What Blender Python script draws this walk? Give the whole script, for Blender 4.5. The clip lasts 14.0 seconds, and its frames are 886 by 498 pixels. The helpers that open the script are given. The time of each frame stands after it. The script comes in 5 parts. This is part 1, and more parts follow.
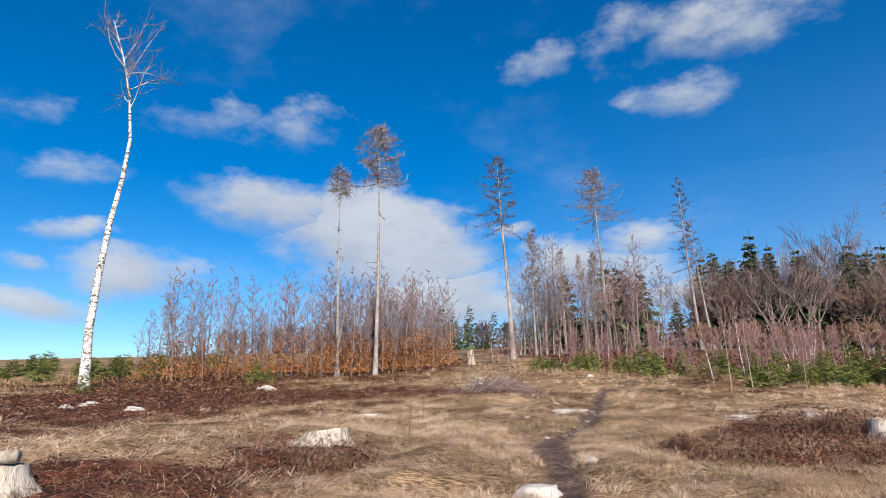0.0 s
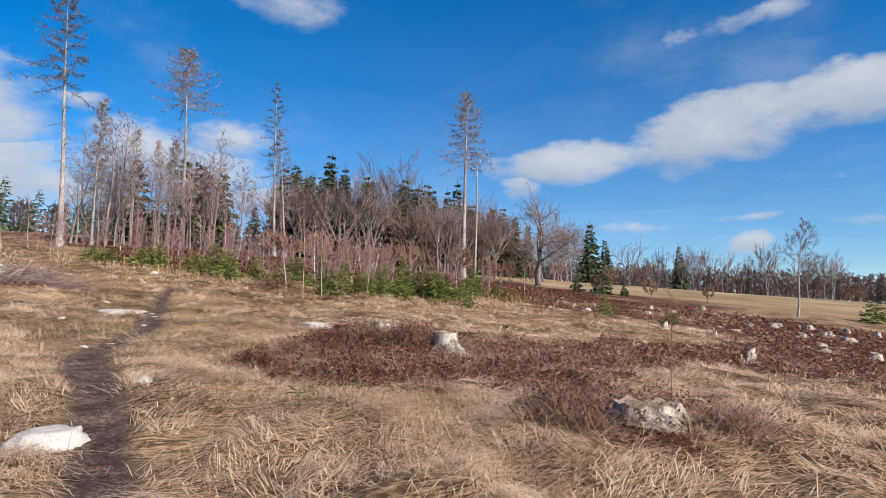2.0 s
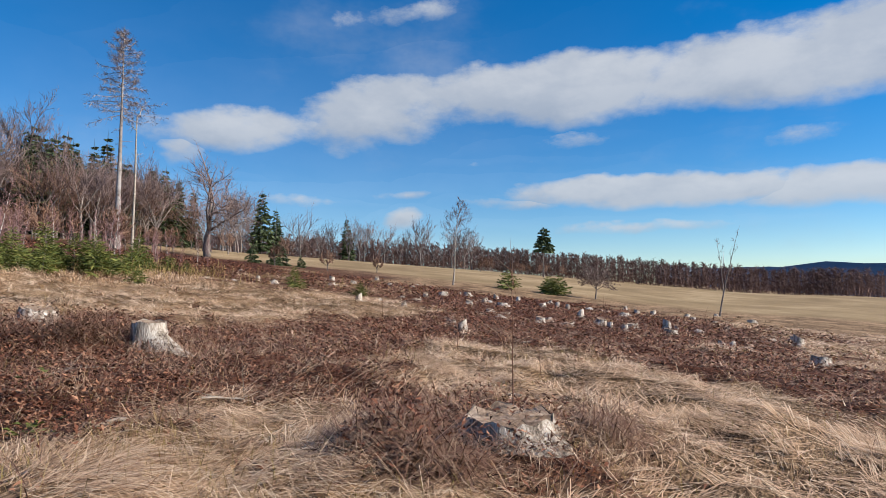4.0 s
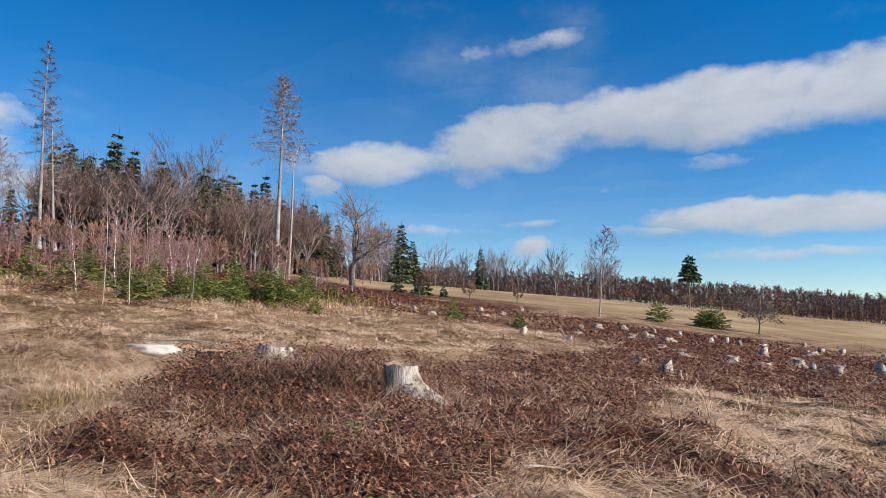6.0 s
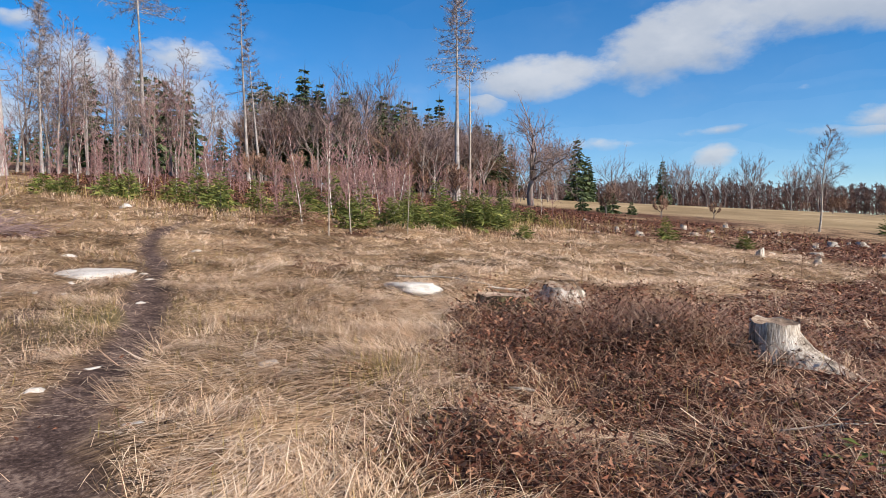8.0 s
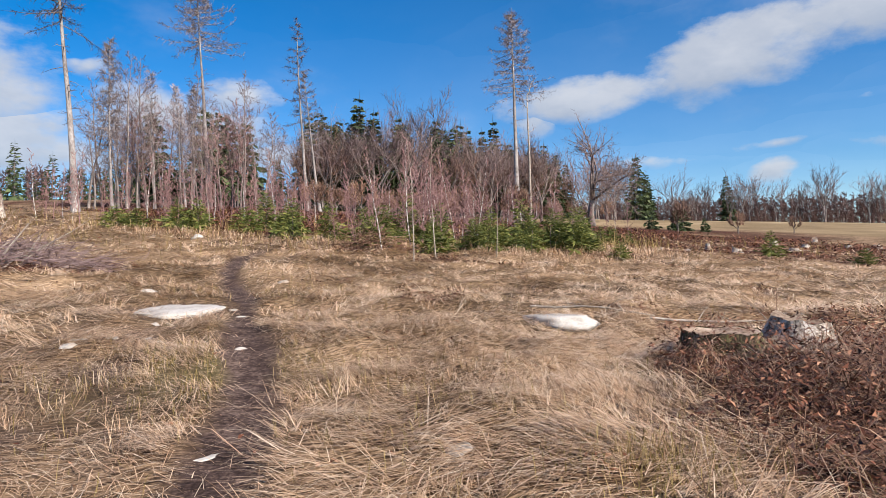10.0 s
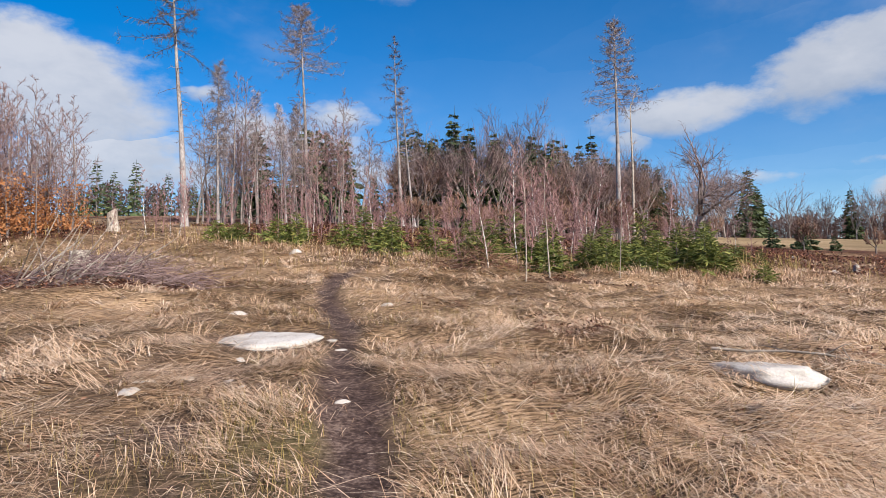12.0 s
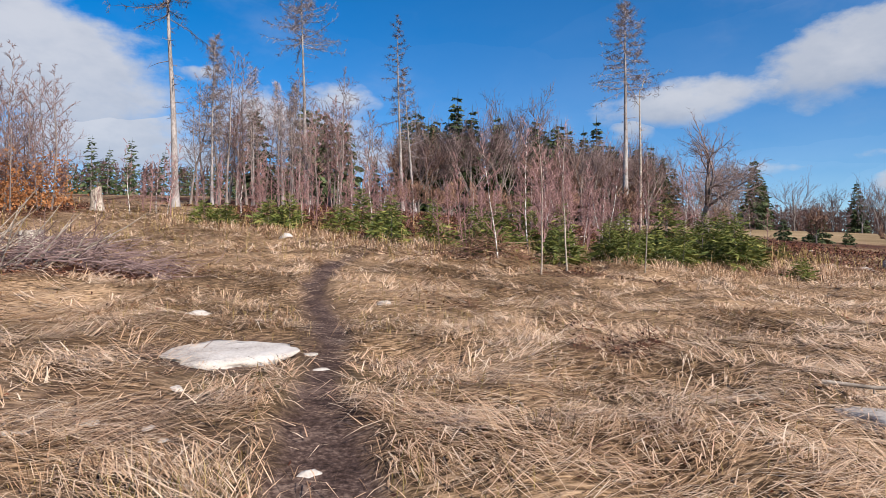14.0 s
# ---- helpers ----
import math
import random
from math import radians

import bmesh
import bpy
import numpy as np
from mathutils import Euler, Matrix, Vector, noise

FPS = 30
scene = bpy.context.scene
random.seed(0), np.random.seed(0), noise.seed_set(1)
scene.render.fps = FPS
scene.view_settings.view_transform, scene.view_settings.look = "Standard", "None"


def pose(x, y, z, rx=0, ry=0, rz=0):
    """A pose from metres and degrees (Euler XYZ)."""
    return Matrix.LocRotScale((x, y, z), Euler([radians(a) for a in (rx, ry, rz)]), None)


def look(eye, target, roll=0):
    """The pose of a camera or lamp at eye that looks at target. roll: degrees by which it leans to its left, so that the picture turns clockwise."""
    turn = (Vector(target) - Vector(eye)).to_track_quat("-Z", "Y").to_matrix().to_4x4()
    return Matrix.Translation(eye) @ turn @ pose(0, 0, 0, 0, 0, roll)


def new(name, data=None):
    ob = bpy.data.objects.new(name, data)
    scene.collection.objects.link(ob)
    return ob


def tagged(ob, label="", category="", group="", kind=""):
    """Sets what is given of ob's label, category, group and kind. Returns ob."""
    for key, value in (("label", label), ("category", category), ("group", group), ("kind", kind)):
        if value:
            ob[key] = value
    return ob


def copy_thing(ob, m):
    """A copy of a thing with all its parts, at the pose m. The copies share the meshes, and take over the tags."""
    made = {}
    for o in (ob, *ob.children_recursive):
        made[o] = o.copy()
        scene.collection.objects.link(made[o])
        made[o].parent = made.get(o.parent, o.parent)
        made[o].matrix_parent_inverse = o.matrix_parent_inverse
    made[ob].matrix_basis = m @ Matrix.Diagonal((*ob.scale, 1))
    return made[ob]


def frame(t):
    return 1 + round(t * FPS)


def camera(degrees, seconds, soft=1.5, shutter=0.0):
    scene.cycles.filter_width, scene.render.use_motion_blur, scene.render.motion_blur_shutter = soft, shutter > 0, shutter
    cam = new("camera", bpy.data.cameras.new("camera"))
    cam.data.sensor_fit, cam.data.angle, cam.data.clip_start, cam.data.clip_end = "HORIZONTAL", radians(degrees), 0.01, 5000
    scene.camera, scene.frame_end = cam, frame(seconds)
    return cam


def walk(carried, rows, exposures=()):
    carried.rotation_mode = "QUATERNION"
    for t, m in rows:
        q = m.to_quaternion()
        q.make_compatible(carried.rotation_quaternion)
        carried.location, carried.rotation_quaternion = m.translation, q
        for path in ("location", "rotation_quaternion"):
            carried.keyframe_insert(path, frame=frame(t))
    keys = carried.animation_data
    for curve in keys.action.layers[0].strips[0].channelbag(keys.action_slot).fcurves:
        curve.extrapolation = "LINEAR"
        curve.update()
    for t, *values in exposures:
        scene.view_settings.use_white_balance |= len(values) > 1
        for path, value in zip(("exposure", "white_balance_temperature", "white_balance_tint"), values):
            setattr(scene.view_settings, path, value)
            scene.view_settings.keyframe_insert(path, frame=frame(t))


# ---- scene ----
cam = camera(71.2, 14.0, 0.8)
PATH = [
    (0, (0.211, 0.423, 1.442), (-0.067, 2.338, 1.947), -0.5),
    (0.5, (0.273, 1.021, 1.421), (0.337, 2.953, 1.933), -0.1),
    (1, (0.29, 1.484, 1.437), (0.614, 3.419, 1.827), -3.0),
    (1.5, (0.411, 2.021, 1.456), (0.883, 3.946, 1.721), -1.2),
    (2, (0.344, 2.485, 1.528), (1.332, 4.211, 1.741), 1.6),
    (2.5, (0.489, 3.052, 1.544), (1.901, 4.465, 1.63), -0.4),
    (2.7, (0.559, 3.3, 1.605), (2.1, 4.567, 1.75), -3.4),
    (4.8, (0.985, 5.395, 1.641), (2.744, 6.34, 1.753), 1.5),
    (5, (0.969, 5.532, 1.66), (2.687, 6.553, 1.737), 2.0),
    (5.4, (0.889, 5.864, 1.712), (2.528, 7.006, 1.814), -1.4),
    (5.5, (0.804, 5.956, 1.71), (2.381, 7.18, 1.831), -2.5),
    (6, (0.648, 6.415, 1.759), (2.13, 7.739, 1.984), 1.0),
    (6.5, (0.509, 6.84, 1.768), (1.962, 8.206, 1.915), -0.7),
    (7, (0.49, 7.392, 1.863), (1.834, 8.872, 1.923), -1.4),
    (7.5, (0.419, 7.953, 1.937), (1.636, 9.538, 2.002), -1.6),
    (8, (0.445, 8.545, 1.965), (1.529, 10.225, 1.924), -0.1),
    (8.2, (0.431, 8.744, 2.007), (1.382, 10.503, 1.97), 1.4),
    (10.3, (0.324, 10.958, 1.942), (1.253, 12.727, 2.032), -2.7),
    (10.5, (0.395, 11.188, 1.94), (1.23, 12.995, 2.133), -2.6),
    (11, (0.39, 11.518, 1.958), (1.091, 13.381, 2.153), -1.5),
    (11.5, (0.433, 11.975, 2.002), (1.117, 13.849, 2.147), 0.7),
    (12, (0.579, 12.347, 2.044), (1.256, 14.226, 2.146), -0.8),
    (12.5, (0.647, 12.759, 2.097), (1.294, 14.643, 2.273), -1.5),
    (13, (0.741, 13.13, 2.154), (1.399, 15.01, 2.335), -2.7),
    (13.5, (0.902, 13.542, 2.217), (1.548, 15.43, 2.352), -3.0),
    (14, (1.019, 13.939, 2.164), (1.698, 15.82, 2.22), 0.3),
]
walk(cam, [(t, look(eye, target, roll)) for t, eye, target, roll in PATH], [(0, 0.70, 6350, 10), (2.5, 0.70, 6350, 11), (5, 0.56, 6350, 9), (7, 0.72, 6450, 10), (10.5, 0.76, 6400, 12), (14, 0.66, 6450, 13)])

# ---- light ----
SUN_AZ, SUN_EL = radians(160), radians(35)
sun = new("sun", bpy.data.lights.new("sun", "SUN"))
sun.data.energy, sun.data.angle, sun.data.color = 5.0, radians(0.55), (1.0, 0.90, 0.76)
sun.matrix_world = look((0, 0, 0), (-math.sin(SUN_AZ) * math.cos(SUN_EL), -math.cos(SUN_AZ) * math.cos(SUN_EL), -math.sin(SUN_EL)))


class Nodes:
    """Short hand for a node tree."""

    def __init__(self, tree):
        self.tree = tree
        tree.nodes.clear()

    def add(self, kind):
        return self.tree.nodes.new(kind)

    def put(self, socket, value):
        if isinstance(value, bpy.types.NodeSocket):
            self.tree.links.new(value, socket)
        elif isinstance(value, (int, float)) and socket.type in ("RGBA", "VECTOR"):
            socket.default_value = (value, value, value, 1)[: len(socket.default_value)]
        else:
            socket.default_value = value

    def math(self, op, a, b=0.0, c=0.0, clamp=False):
        n = self.add("ShaderNodeMath")
        n.operation, n.use_clamp = op, clamp
        for s, v in zip(n.inputs, (a, b, c)):
            self.put(s, v)
        return n.outputs[0]

    def mix(self, f, a, b):
        n = self.add("ShaderNodeMix")
        n.data_type = "RGBA"
        self.put(n.inputs[0], f)
        self.put(n.inputs[6], a)
        self.put(n.inputs[7], b)
        return n.outputs[2]

    def noise(self, vec, scale, detail=4.0, rough=0.55, out=0):
        n = self.add("ShaderNodeTexNoise")
        if vec is not None:
            self.put(n.inputs["Vector"], vec)
        n.inputs["Scale"].default_value, n.inputs["Detail"].default_value, n.inputs["Roughness"].default_value = scale, detail, rough
        return n.outputs[out]

    def ramp(self, f, *stops):
        n = self.add("ShaderNodeValToRGB")
        self.put(n.inputs[0], f)
        e = n.color_ramp.elements
        while len(e) < len(stops):
            e.new(0.5)
        for el, (p, c) in zip(e, stops):
            el.position, el.color = p, (*c, 1) if len(c) == 3 else c
        return n.outputs[0]

    def step(self, v, lo, hi):
        n = self.add("ShaderNodeMapRange")
        n.interpolation_type = "SMOOTHSTEP"
        self.put(n.inputs[0], v)
        n.inputs[1].default_value, n.inputs[2].default_value = lo, hi
        return n.outputs[0]


def build_world():
    """A clear late-winter sky with fair-weather clouds and one long bank in the east."""
    world = bpy.data.worlds.new("sky")
    world.use_nodes = True
    scene.world = world
    k = Nodes(world.node_tree)
    sky = k.add("ShaderNodeTexSky")
    sky.sky_type, sky.sun_disc, sky.sun_elevation, sky.sun_rotation = "NISHITA", False, SUN_EL, SUN_AZ
    sky.altitude, sky.air_density, sky.dust_density, sky.ozone_density = 700, 1.0, 0.3, 3.0
    way = k.add("ShaderNodeTexCoord").outputs["Generated"]
    sep = k.add("ShaderNodeSeparateXYZ")
    k.put(sep.inputs[0], way)
    deg = 180 / math.pi
    az = k.math("MULTIPLY", k.math("ARCTAN2", sep.outputs[0], sep.outputs[1]), deg)
    el = k.math("MULTIPLY", k.math("ARCSINE", sep.outputs[2]), deg)
    comb = k.add("ShaderNodeCombineXYZ")
    k.put(comb.inputs[0], k.math("MULTIPLY", az, 0.55))
    k.put(comb.inputs[1], el)
    flat = comb.outputs[0]
    warp = k.noise(flat, 0.16, 4.0, 0.6, 1)
    ws = k.add("ShaderNodeSeparateXYZ")
    k.put(ws.inputs[0], warp)
    az_w = k.math("MULTIPLY_ADD", k.math("SUBTRACT", ws.outputs[0], 0.5), 10.0, az)
    el_w = k.math("MULTIPLY_ADD", k.math("SUBTRACT", ws.outputs[1], 0.5), 3.0, el)
    banks = (  # azimuth, height, half width, half height, slope, density
        (17, 31.5, 11, 3.2, 0.0, 0.6), (15, 26.6, 5.0, 2.2, 0.0, 0.55), (2, 31, 4, 1.8, 0.2, 0.4), (28, 33, 7, 2.6, 0.0, 0.6),
        (-31, 25.4, 5.5, 2.4, 0.05, 0.32), (-22, 25.2, 5.5, 2.4, 0.1, 0.36), (-45, 23.4, 3.0, 1.5, 0.0, 0.35),
        (-24, 18.2, 9, 3.0, -0.08, 0.95), (-14, 15.0, 11, 5.6, -0.12, 1.3), (-9, 9.5, 10.5, 3.6, 0.0, 1.2), (-1.5, 16.0, 2.2, 1.0, 0.2, 0.7),
        (-35, 11.4, 8, 2.6, 0.0, 0.85), (-42, 8.2, 7, 1.3, -0.05, 0.8), (-44, 11.3, 2.2, 0.9, 0.0, 0.7), (-41, 14.3, 3.0, 1.1, 0.2, 0.6), (-41, 19, 4, 1.4, 0.1, 0.5),
        (8, 14.0, 6, 2.2, 0.1, 0.7), (5, 12.3, 9, 3.4, 0.0, 0.85), (10, 9.0, 7, 2.0, 0.08, 0.75), (19, 10.8, 6, 1.9, 0.18, 0.85), (31, 9.0, 5, 1.0, 0.1, 0.5),
        (37, 11.6, 2.6, 1.5, 0.0, 1.0), (56.3, 6.7, 2.4, 1.2, 0.0, 1.0), (56, 8.8, 5, 0.6, 0.0, 0.6), (46, 8.0, 5, 0.6, 0.0, 0.4),
        (43, 14.2, 11, 2.1, 0.18, 1.0), (54, 16.4, 11, 3.1, 0.14, 1.25), (70, 18.0, 15, 3.0, 0.05, 1.4), (91, 18.2, 18, 3.4, 0.0, 1.4),
        (79, 9.1, 14, 1.5, 0.0, 1.3), (97, 8.4, 14, 1.7, -0.02, 1.2), (66, 8.2, 6, 0.7, 0.0, 0.6), (71, 13.6, 5, 0.8, 0.05, 0.45), (68, 12.0, 4, 0.5, 0.0, 0.4),
        (57, 24.4, 7, 1.1, 0.15, 0.45), (77, 6.0, 8, 0.6, 0.0, 0.45), (90, 12.2, 6, 0.9, 0.1, 0.4),
    )
    total = lift = None
    for a0, e0, wa, we, slope, dense in banks:
        da = k.math("SUBTRACT", az_w, a0)
        de = k.math("SUBTRACT", k.math("SUBTRACT", el_w, e0), k.math("MULTIPLY", da, slope))
        up = k.math("DIVIDE", de, we)
        q = k.math("ADD", k.math("POWER", k.math("ABSOLUTE", k.math("DIVIDE", da, wa)), 2.0), k.math("POWER", k.math("ABSOLUTE", up), 2.0))
        v = k.math("MULTIPLY", k.math("SUBTRACT", 1.25, q), dense)
        if total is None:
            total, lift = v, up
        else:
            more = k.math("GREATER_THAN", v, total)
            lift = k.math("MULTIPLY_ADD", more, k.math("SUBTRACT", up, lift), lift)
            total = k.math("MAXIMUM", total, v)
    lift = k.math("MAXIMUM", k.math("MINIMUM", lift, 1.2), -1.2)
    fine = k.noise(flat, 0.21, 9.0, 0.62)
    body = k.math("MULTIPLY_ADD", k.math("SUBTRACT", fine, 0.5), 3.0, total)
    # crisp upper edges, ragged undersides
    thick = k.step(k.math("DIVIDE", body, k.math("MULTIPLY_ADD", lift, -0.3, 1.0)), 0.0, 1.25)
    wisps = k.math("MULTIPLY", k.step(k.noise(flat, 0.07, 6.0, 0.6), 0.5, 0.8), 0.3)
    veil = k.math("MULTIPLY", k.step(k.math("ABSOLUTE", k.math("SUBTRACT", az, 42)), 60.0, 5.0), k.step(el, 34.0, 4.0))
    cover = k.math("MAXIMUM", k.math("MULTIPLY", thick, 0.9), k.math("ADD", wisps, k.math("MULTIPLY", veil, 0.16)))
    blue = k.add("ShaderNodeHueSaturation")
    blue.inputs["Hue"].default_value, blue.inputs["Saturation"].default_value, blue.inputs["Value"].default_value = 0.502, 1.46, 1.27
    k.put(blue.inputs["Color"], sky.outputs[0])
    shade = k.math("ADD", k.math("MULTIPLY", k.step(k.noise(flat, 0.2, 5.0, 0.6), 0.35, 0.65), 0.5), k.math("MULTIPLY", k.step(lift, -0.8, 0.5), 0.5))
    white = k.mix(shade, (3.7, 4.2, 5.0, 1), (6.0, 6.2, 6.5, 1))
    out = k.mix(cover, blue.outputs[0], white)
    bg = k.add("ShaderNodeBackground")
    k.put(bg.inputs[0], out)
    bg.inputs[1].default_value = 0.07
    k.put(k.add("ShaderNodeOutputWorld").inputs[0], bg.outputs[0])


build_world()


# ---- materials ----
def surface(name, stops, scale=6.0, rough=0.85, bump=0.3, stretch=(1, 1, 1), fine=8.0, vary=0.0, island=0.0, leaf=0.0, use="Object"):
    """A plain natural surface: a colour ramp over two scales of noise, with relief."""
    m = bpy.data.materials.new(name)
    m.use_nodes = True
    k = Nodes(m.node_tree)
    p = k.add("ShaderNodeBsdfPrincipled")
    p.inputs["Roughness"].default_value = rough
    p.inputs["Specular IOR Level"].default_value = 0.25
    mapping = k.add("ShaderNodeMapping")
    k.put(mapping.inputs["Vector"], k.add("ShaderNodeTexCoord").outputs[use])
    mapping.inputs["Scale"].default_value = stretch
    at = mapping.outputs[0]
    big, small = k.noise(at, scale, 3.0), k.noise(at, scale * fine, 4.0, 0.65)
    f = k.math("ADD", k.math("MULTIPLY", big, 0.55), k.math("MULTIPLY", small, 0.45))
    f = k.step(f, 0.3, 0.7)
    if island:
        r = k.add("ShaderNodeNewGeometry").outputs["Random Per Island"]
        f = k.math("ADD", k.math("MULTIPLY", f, 1 - island), k.math("MULTIPLY", r, island))
    colour = k.ramp(f, *stops)
    if vary:
        r = k.add("ShaderNodeObjectInfo").outputs["Random"]
        hs = k.add("ShaderNodeHueSaturation")
        k.put(hs.inputs["Value"], k.math("MULTIPLY_ADD", r, 2 * vary, 1 - vary))
        k.put(hs.inputs["Color"], colour)
        colour = hs.outputs[0]
    k.put(p.inputs["Base Color"], colour)
    if bump:
        b = k.add("ShaderNodeBump")
        b.inputs["Strength"].default_value, b.inputs["Distance"].default_value = bump, 0.02
        k.put(b.inputs["Height"], small)
        k.put(p.inputs["Normal"], b.outputs[0])
    out = p.outputs[0]
    if leaf:
        t = k.add("ShaderNodeBsdfTranslucent")
        k.put(t.inputs["Color"], colour)
        mix = k.add("ShaderNodeMixShader")
        mix.inputs[0].default_value = leaf
        k.put(mix.inputs[1], out)
        k.put(mix.inputs[2], t.outputs[0])
        out = mix.outputs[0]
    k.put(k.add("ShaderNodeOutputMaterial").inputs[0], out)
    return m


STRAW = surface("straw", ((0.0, (0.033, 0.018, 0.009)), (0.28, (0.31, 0.186, 0.104)), (0.6, (0.645, 0.428, 0.275)), (1.0, (0.80, 0.655, 0.485))), 0.9, 0.6, 0, fine=3, island=0.95, leaf=0.08)
BLEACHED = surface("bleached_straw", ((0.0, (0.136, 0.077, 0.041)), (0.3, (0.484, 0.316, 0.185)), (0.65, (0.739, 0.530, 0.358)), (1.0, (0.825, 0.705, 0.547))), 0.9, 0.55, 0, fine=3, island=0.9, leaf=0.1)
GREEN_GRASS = surface("green_grass", ((0.0, (0.157, 0.120, 0.035)), (0.5, (0.358, 0.270, 0.090)), (1.0, (0.650, 0.470, 0.250))), 0.6, 0.6, 0, fine=3, island=0.7, leaf=0.3)
BRACKEN = surface("dead_bramble_leaves", ((0.0, (0.008, 0.004, 0.003)), (0.4, (0.074, 0.026, 0.015)), (0.74, (0.25, 0.098, 0.055)), (1.0, (0.50, 0.28, 0.17))), 0.7, 0.65, 0, fine=3, island=0.95, leaf=0.12)
STEMS = surface("bramble_stems", ((0.0, (0.076, 0.034, 0.024)), (0.6, (0.221, 0.119, 0.076)), (1.0, (0.468, 0.348, 0.246))), 0.7, 0.7, 0, fine=3, island=0.8)
LARCH_BARK = surface("larch_bark", ((0.0, (0.12, 0.10, 0.092)), (0.5, (0.27, 0.24, 0.228)), (1.0, (0.43, 0.40, 0.385))), 2.0, 0.9, 0.6, (1, 1, 0.35))
LARCH_TWIG = surface("larch_twigs", ((0.0, (0.165, 0.127, 0.121)), (0.6, (0.319, 0.269, 0.262)), (1.0, (0.464, 0.429, 0.427))), 1.5, 0.9, 0, island=0.4, vary=0.12)
GREY_TWIG = surface("larch_dead_twigs", ((0.0, (0.09, 0.07, 0.065)), (0.6, (0.20, 0.155, 0.14)), (1.0, (0.32, 0.26, 0.235))), 1.5, 0.9, 0, island=0.4, vary=0.12)
BIRCH_BARK = surface("birch_bark", ((0.0, (0.045, 0.041, 0.036)), (0.36, (0.144, 0.126, 0.117)), (0.46, (0.594, 0.558, 0.513)), (1.0, (0.738, 0.711, 0.666))), 3.0, 0.7, 0.3, (1, 1, 2.2), 3)
BARE_BARK = surface("grey_bark", ((0.0, (0.091, 0.073, 0.067)), (0.6, (0.220, 0.183, 0.165)), (1.0, (0.366, 0.317, 0.287))), 3.0, 0.9, 0.4, (1, 1, 0.4), vary=0.2)
BARE_TWIG = surface("grey_brown_twigs", ((0.0, (0.104, 0.073, 0.067)), (0.6, (0.207, 0.152, 0.140)), (1.0, (0.329, 0.256, 0.232))), 1.0, 0.9, 0, island=0.4, vary=0.2)
RED_TWIG = surface("purple_birch_twigs", ((0.0, (0.144, 0.079, 0.077)), (0.6, (0.300, 0.174, 0.165)), (1.0, (0.480, 0.330, 0.312))), 1.0, 0.9, 0, island=0.4, vary=0.15)
BEECH_TWIG = surface("beech_twigs", ((0.0, (0.104, 0.067, 0.067)), (0.6, (0.232, 0.159, 0.152)), (1.0, (0.378, 0.287, 0.268))), 1.0, 0.9, 0, island=0.4, vary=0.15)
BEECH_LEAF = surface("dead_beech_leaves", ((0.0, (0.187, 0.064, 0.025)), (0.5, (0.393, 0.166, 0.063)), (1.0, (0.543, 0.294, 0.134))), 1.0, 0.7, 0, island=0.7, leaf=0.3)
SPRUCE = surface("spruce_needles", ((0.0, (0.018, 0.026, 0.013)), (0.5, (0.052, 0.072, 0.030)), (1.0, (0.11, 0.135, 0.056))), 1.0, 0.7, 0, island=0.6, vary=0.25)
YOUNG_SPRUCE = surface("young_spruce_needles", ((0.0, (0.030, 0.050, 0.012)), (0.5, (0.112, 0.132, 0.030)), (1.0, (0.29, 0.275, 0.080))), 1.0, 0.7, 0, island=0.7, vary=0.25, leaf=0.12)
STONE = surface("pale_granite", ((0.0, (0.20, 0.175, 0.155)), (0.3, (0.40, 0.365, 0.33)), (0.65, (0.48, 0.447, 0.41)), (1.0, (0.57, 0.54, 0.50))), 3.0, 0.85, 0.5, fine=14, vary=0.08)
STUMP_WOOD = surface("weathered_stump_side", ((0.0, (0.06, 0.047, 0.037)), (0.3, (0.24, 0.195, 0.155)), (0.6, (0.50, 0.43, 0.36)), (1.0, (0.72, 0.66, 0.59))), 4.0, 0.9, 0.9, (3, 3, 0.5), 6, vary=0.2)
MOSSY_WOOD = surface("mossy_rotten_wood", ((0.0, (0.024, 0.018, 0.012)), (0.45, (0.075, 0.058, 0.034)), (0.75, (0.14, 0.125, 0.055)), (1.0, (0.30, 0.24, 0.17))), 4.0, 0.95, 0.9, (2, 2, 0.6), 6, vary=0.15)
STUMP_TOP = surface("weathered_cut", ((0.0, (0.08, 0.052, 0.036)), (0.5, (0.26, 0.18, 0.125)), (1.0, (0.48, 0.38, 0.29))), 3.0, 0.9, 0.6, fine=10, vary=0.2)
DEAD_WOOD = surface("bleached_branch", ((0.0, (0.170, 0.136, 0.111)), (0.6, (0.357, 0.306, 0.255)), (1.0, (0.510, 0.459, 0.399))), 4.0, 0.85, 0.5, (1, 1, 1), 6, vary=0.2)
FAR_TWIG = surface("far_wood_twigs", ((0.0, (0.075, 0.047, 0.045)), (0.6, (0.18, 0.112, 0.102)), (1.0, (0.29, 0.20, 0.175))), 0.06, 0.95, 0, island=0.5)
RUST_TWIG = surface("rusty_brown_twigs", ((0.0, (0.10, 0.058, 0.042)), (0.6, (0.22, 0.128, 0.090)), (1.0, (0.35, 0.235, 0.17))), 1.0, 0.9, 0, island=0.5, vary=0.2)
# woods on the ridge: the blue of distance haze is put into the colour
HAZE_RIDGE = surface("far_ridge_haze_blue", ((0.0, (0.14, 0.185, 0.245)), (1.0, (0.18, 0.225, 0.285))), 0.004, 1.0, 0)
PLASTIC = surface("grey_paint", ((0.0, (0.4, 0.4, 0.42)), (1.0, (0.5, 0.5, 0.52))), 1.0, 0.6, 0)


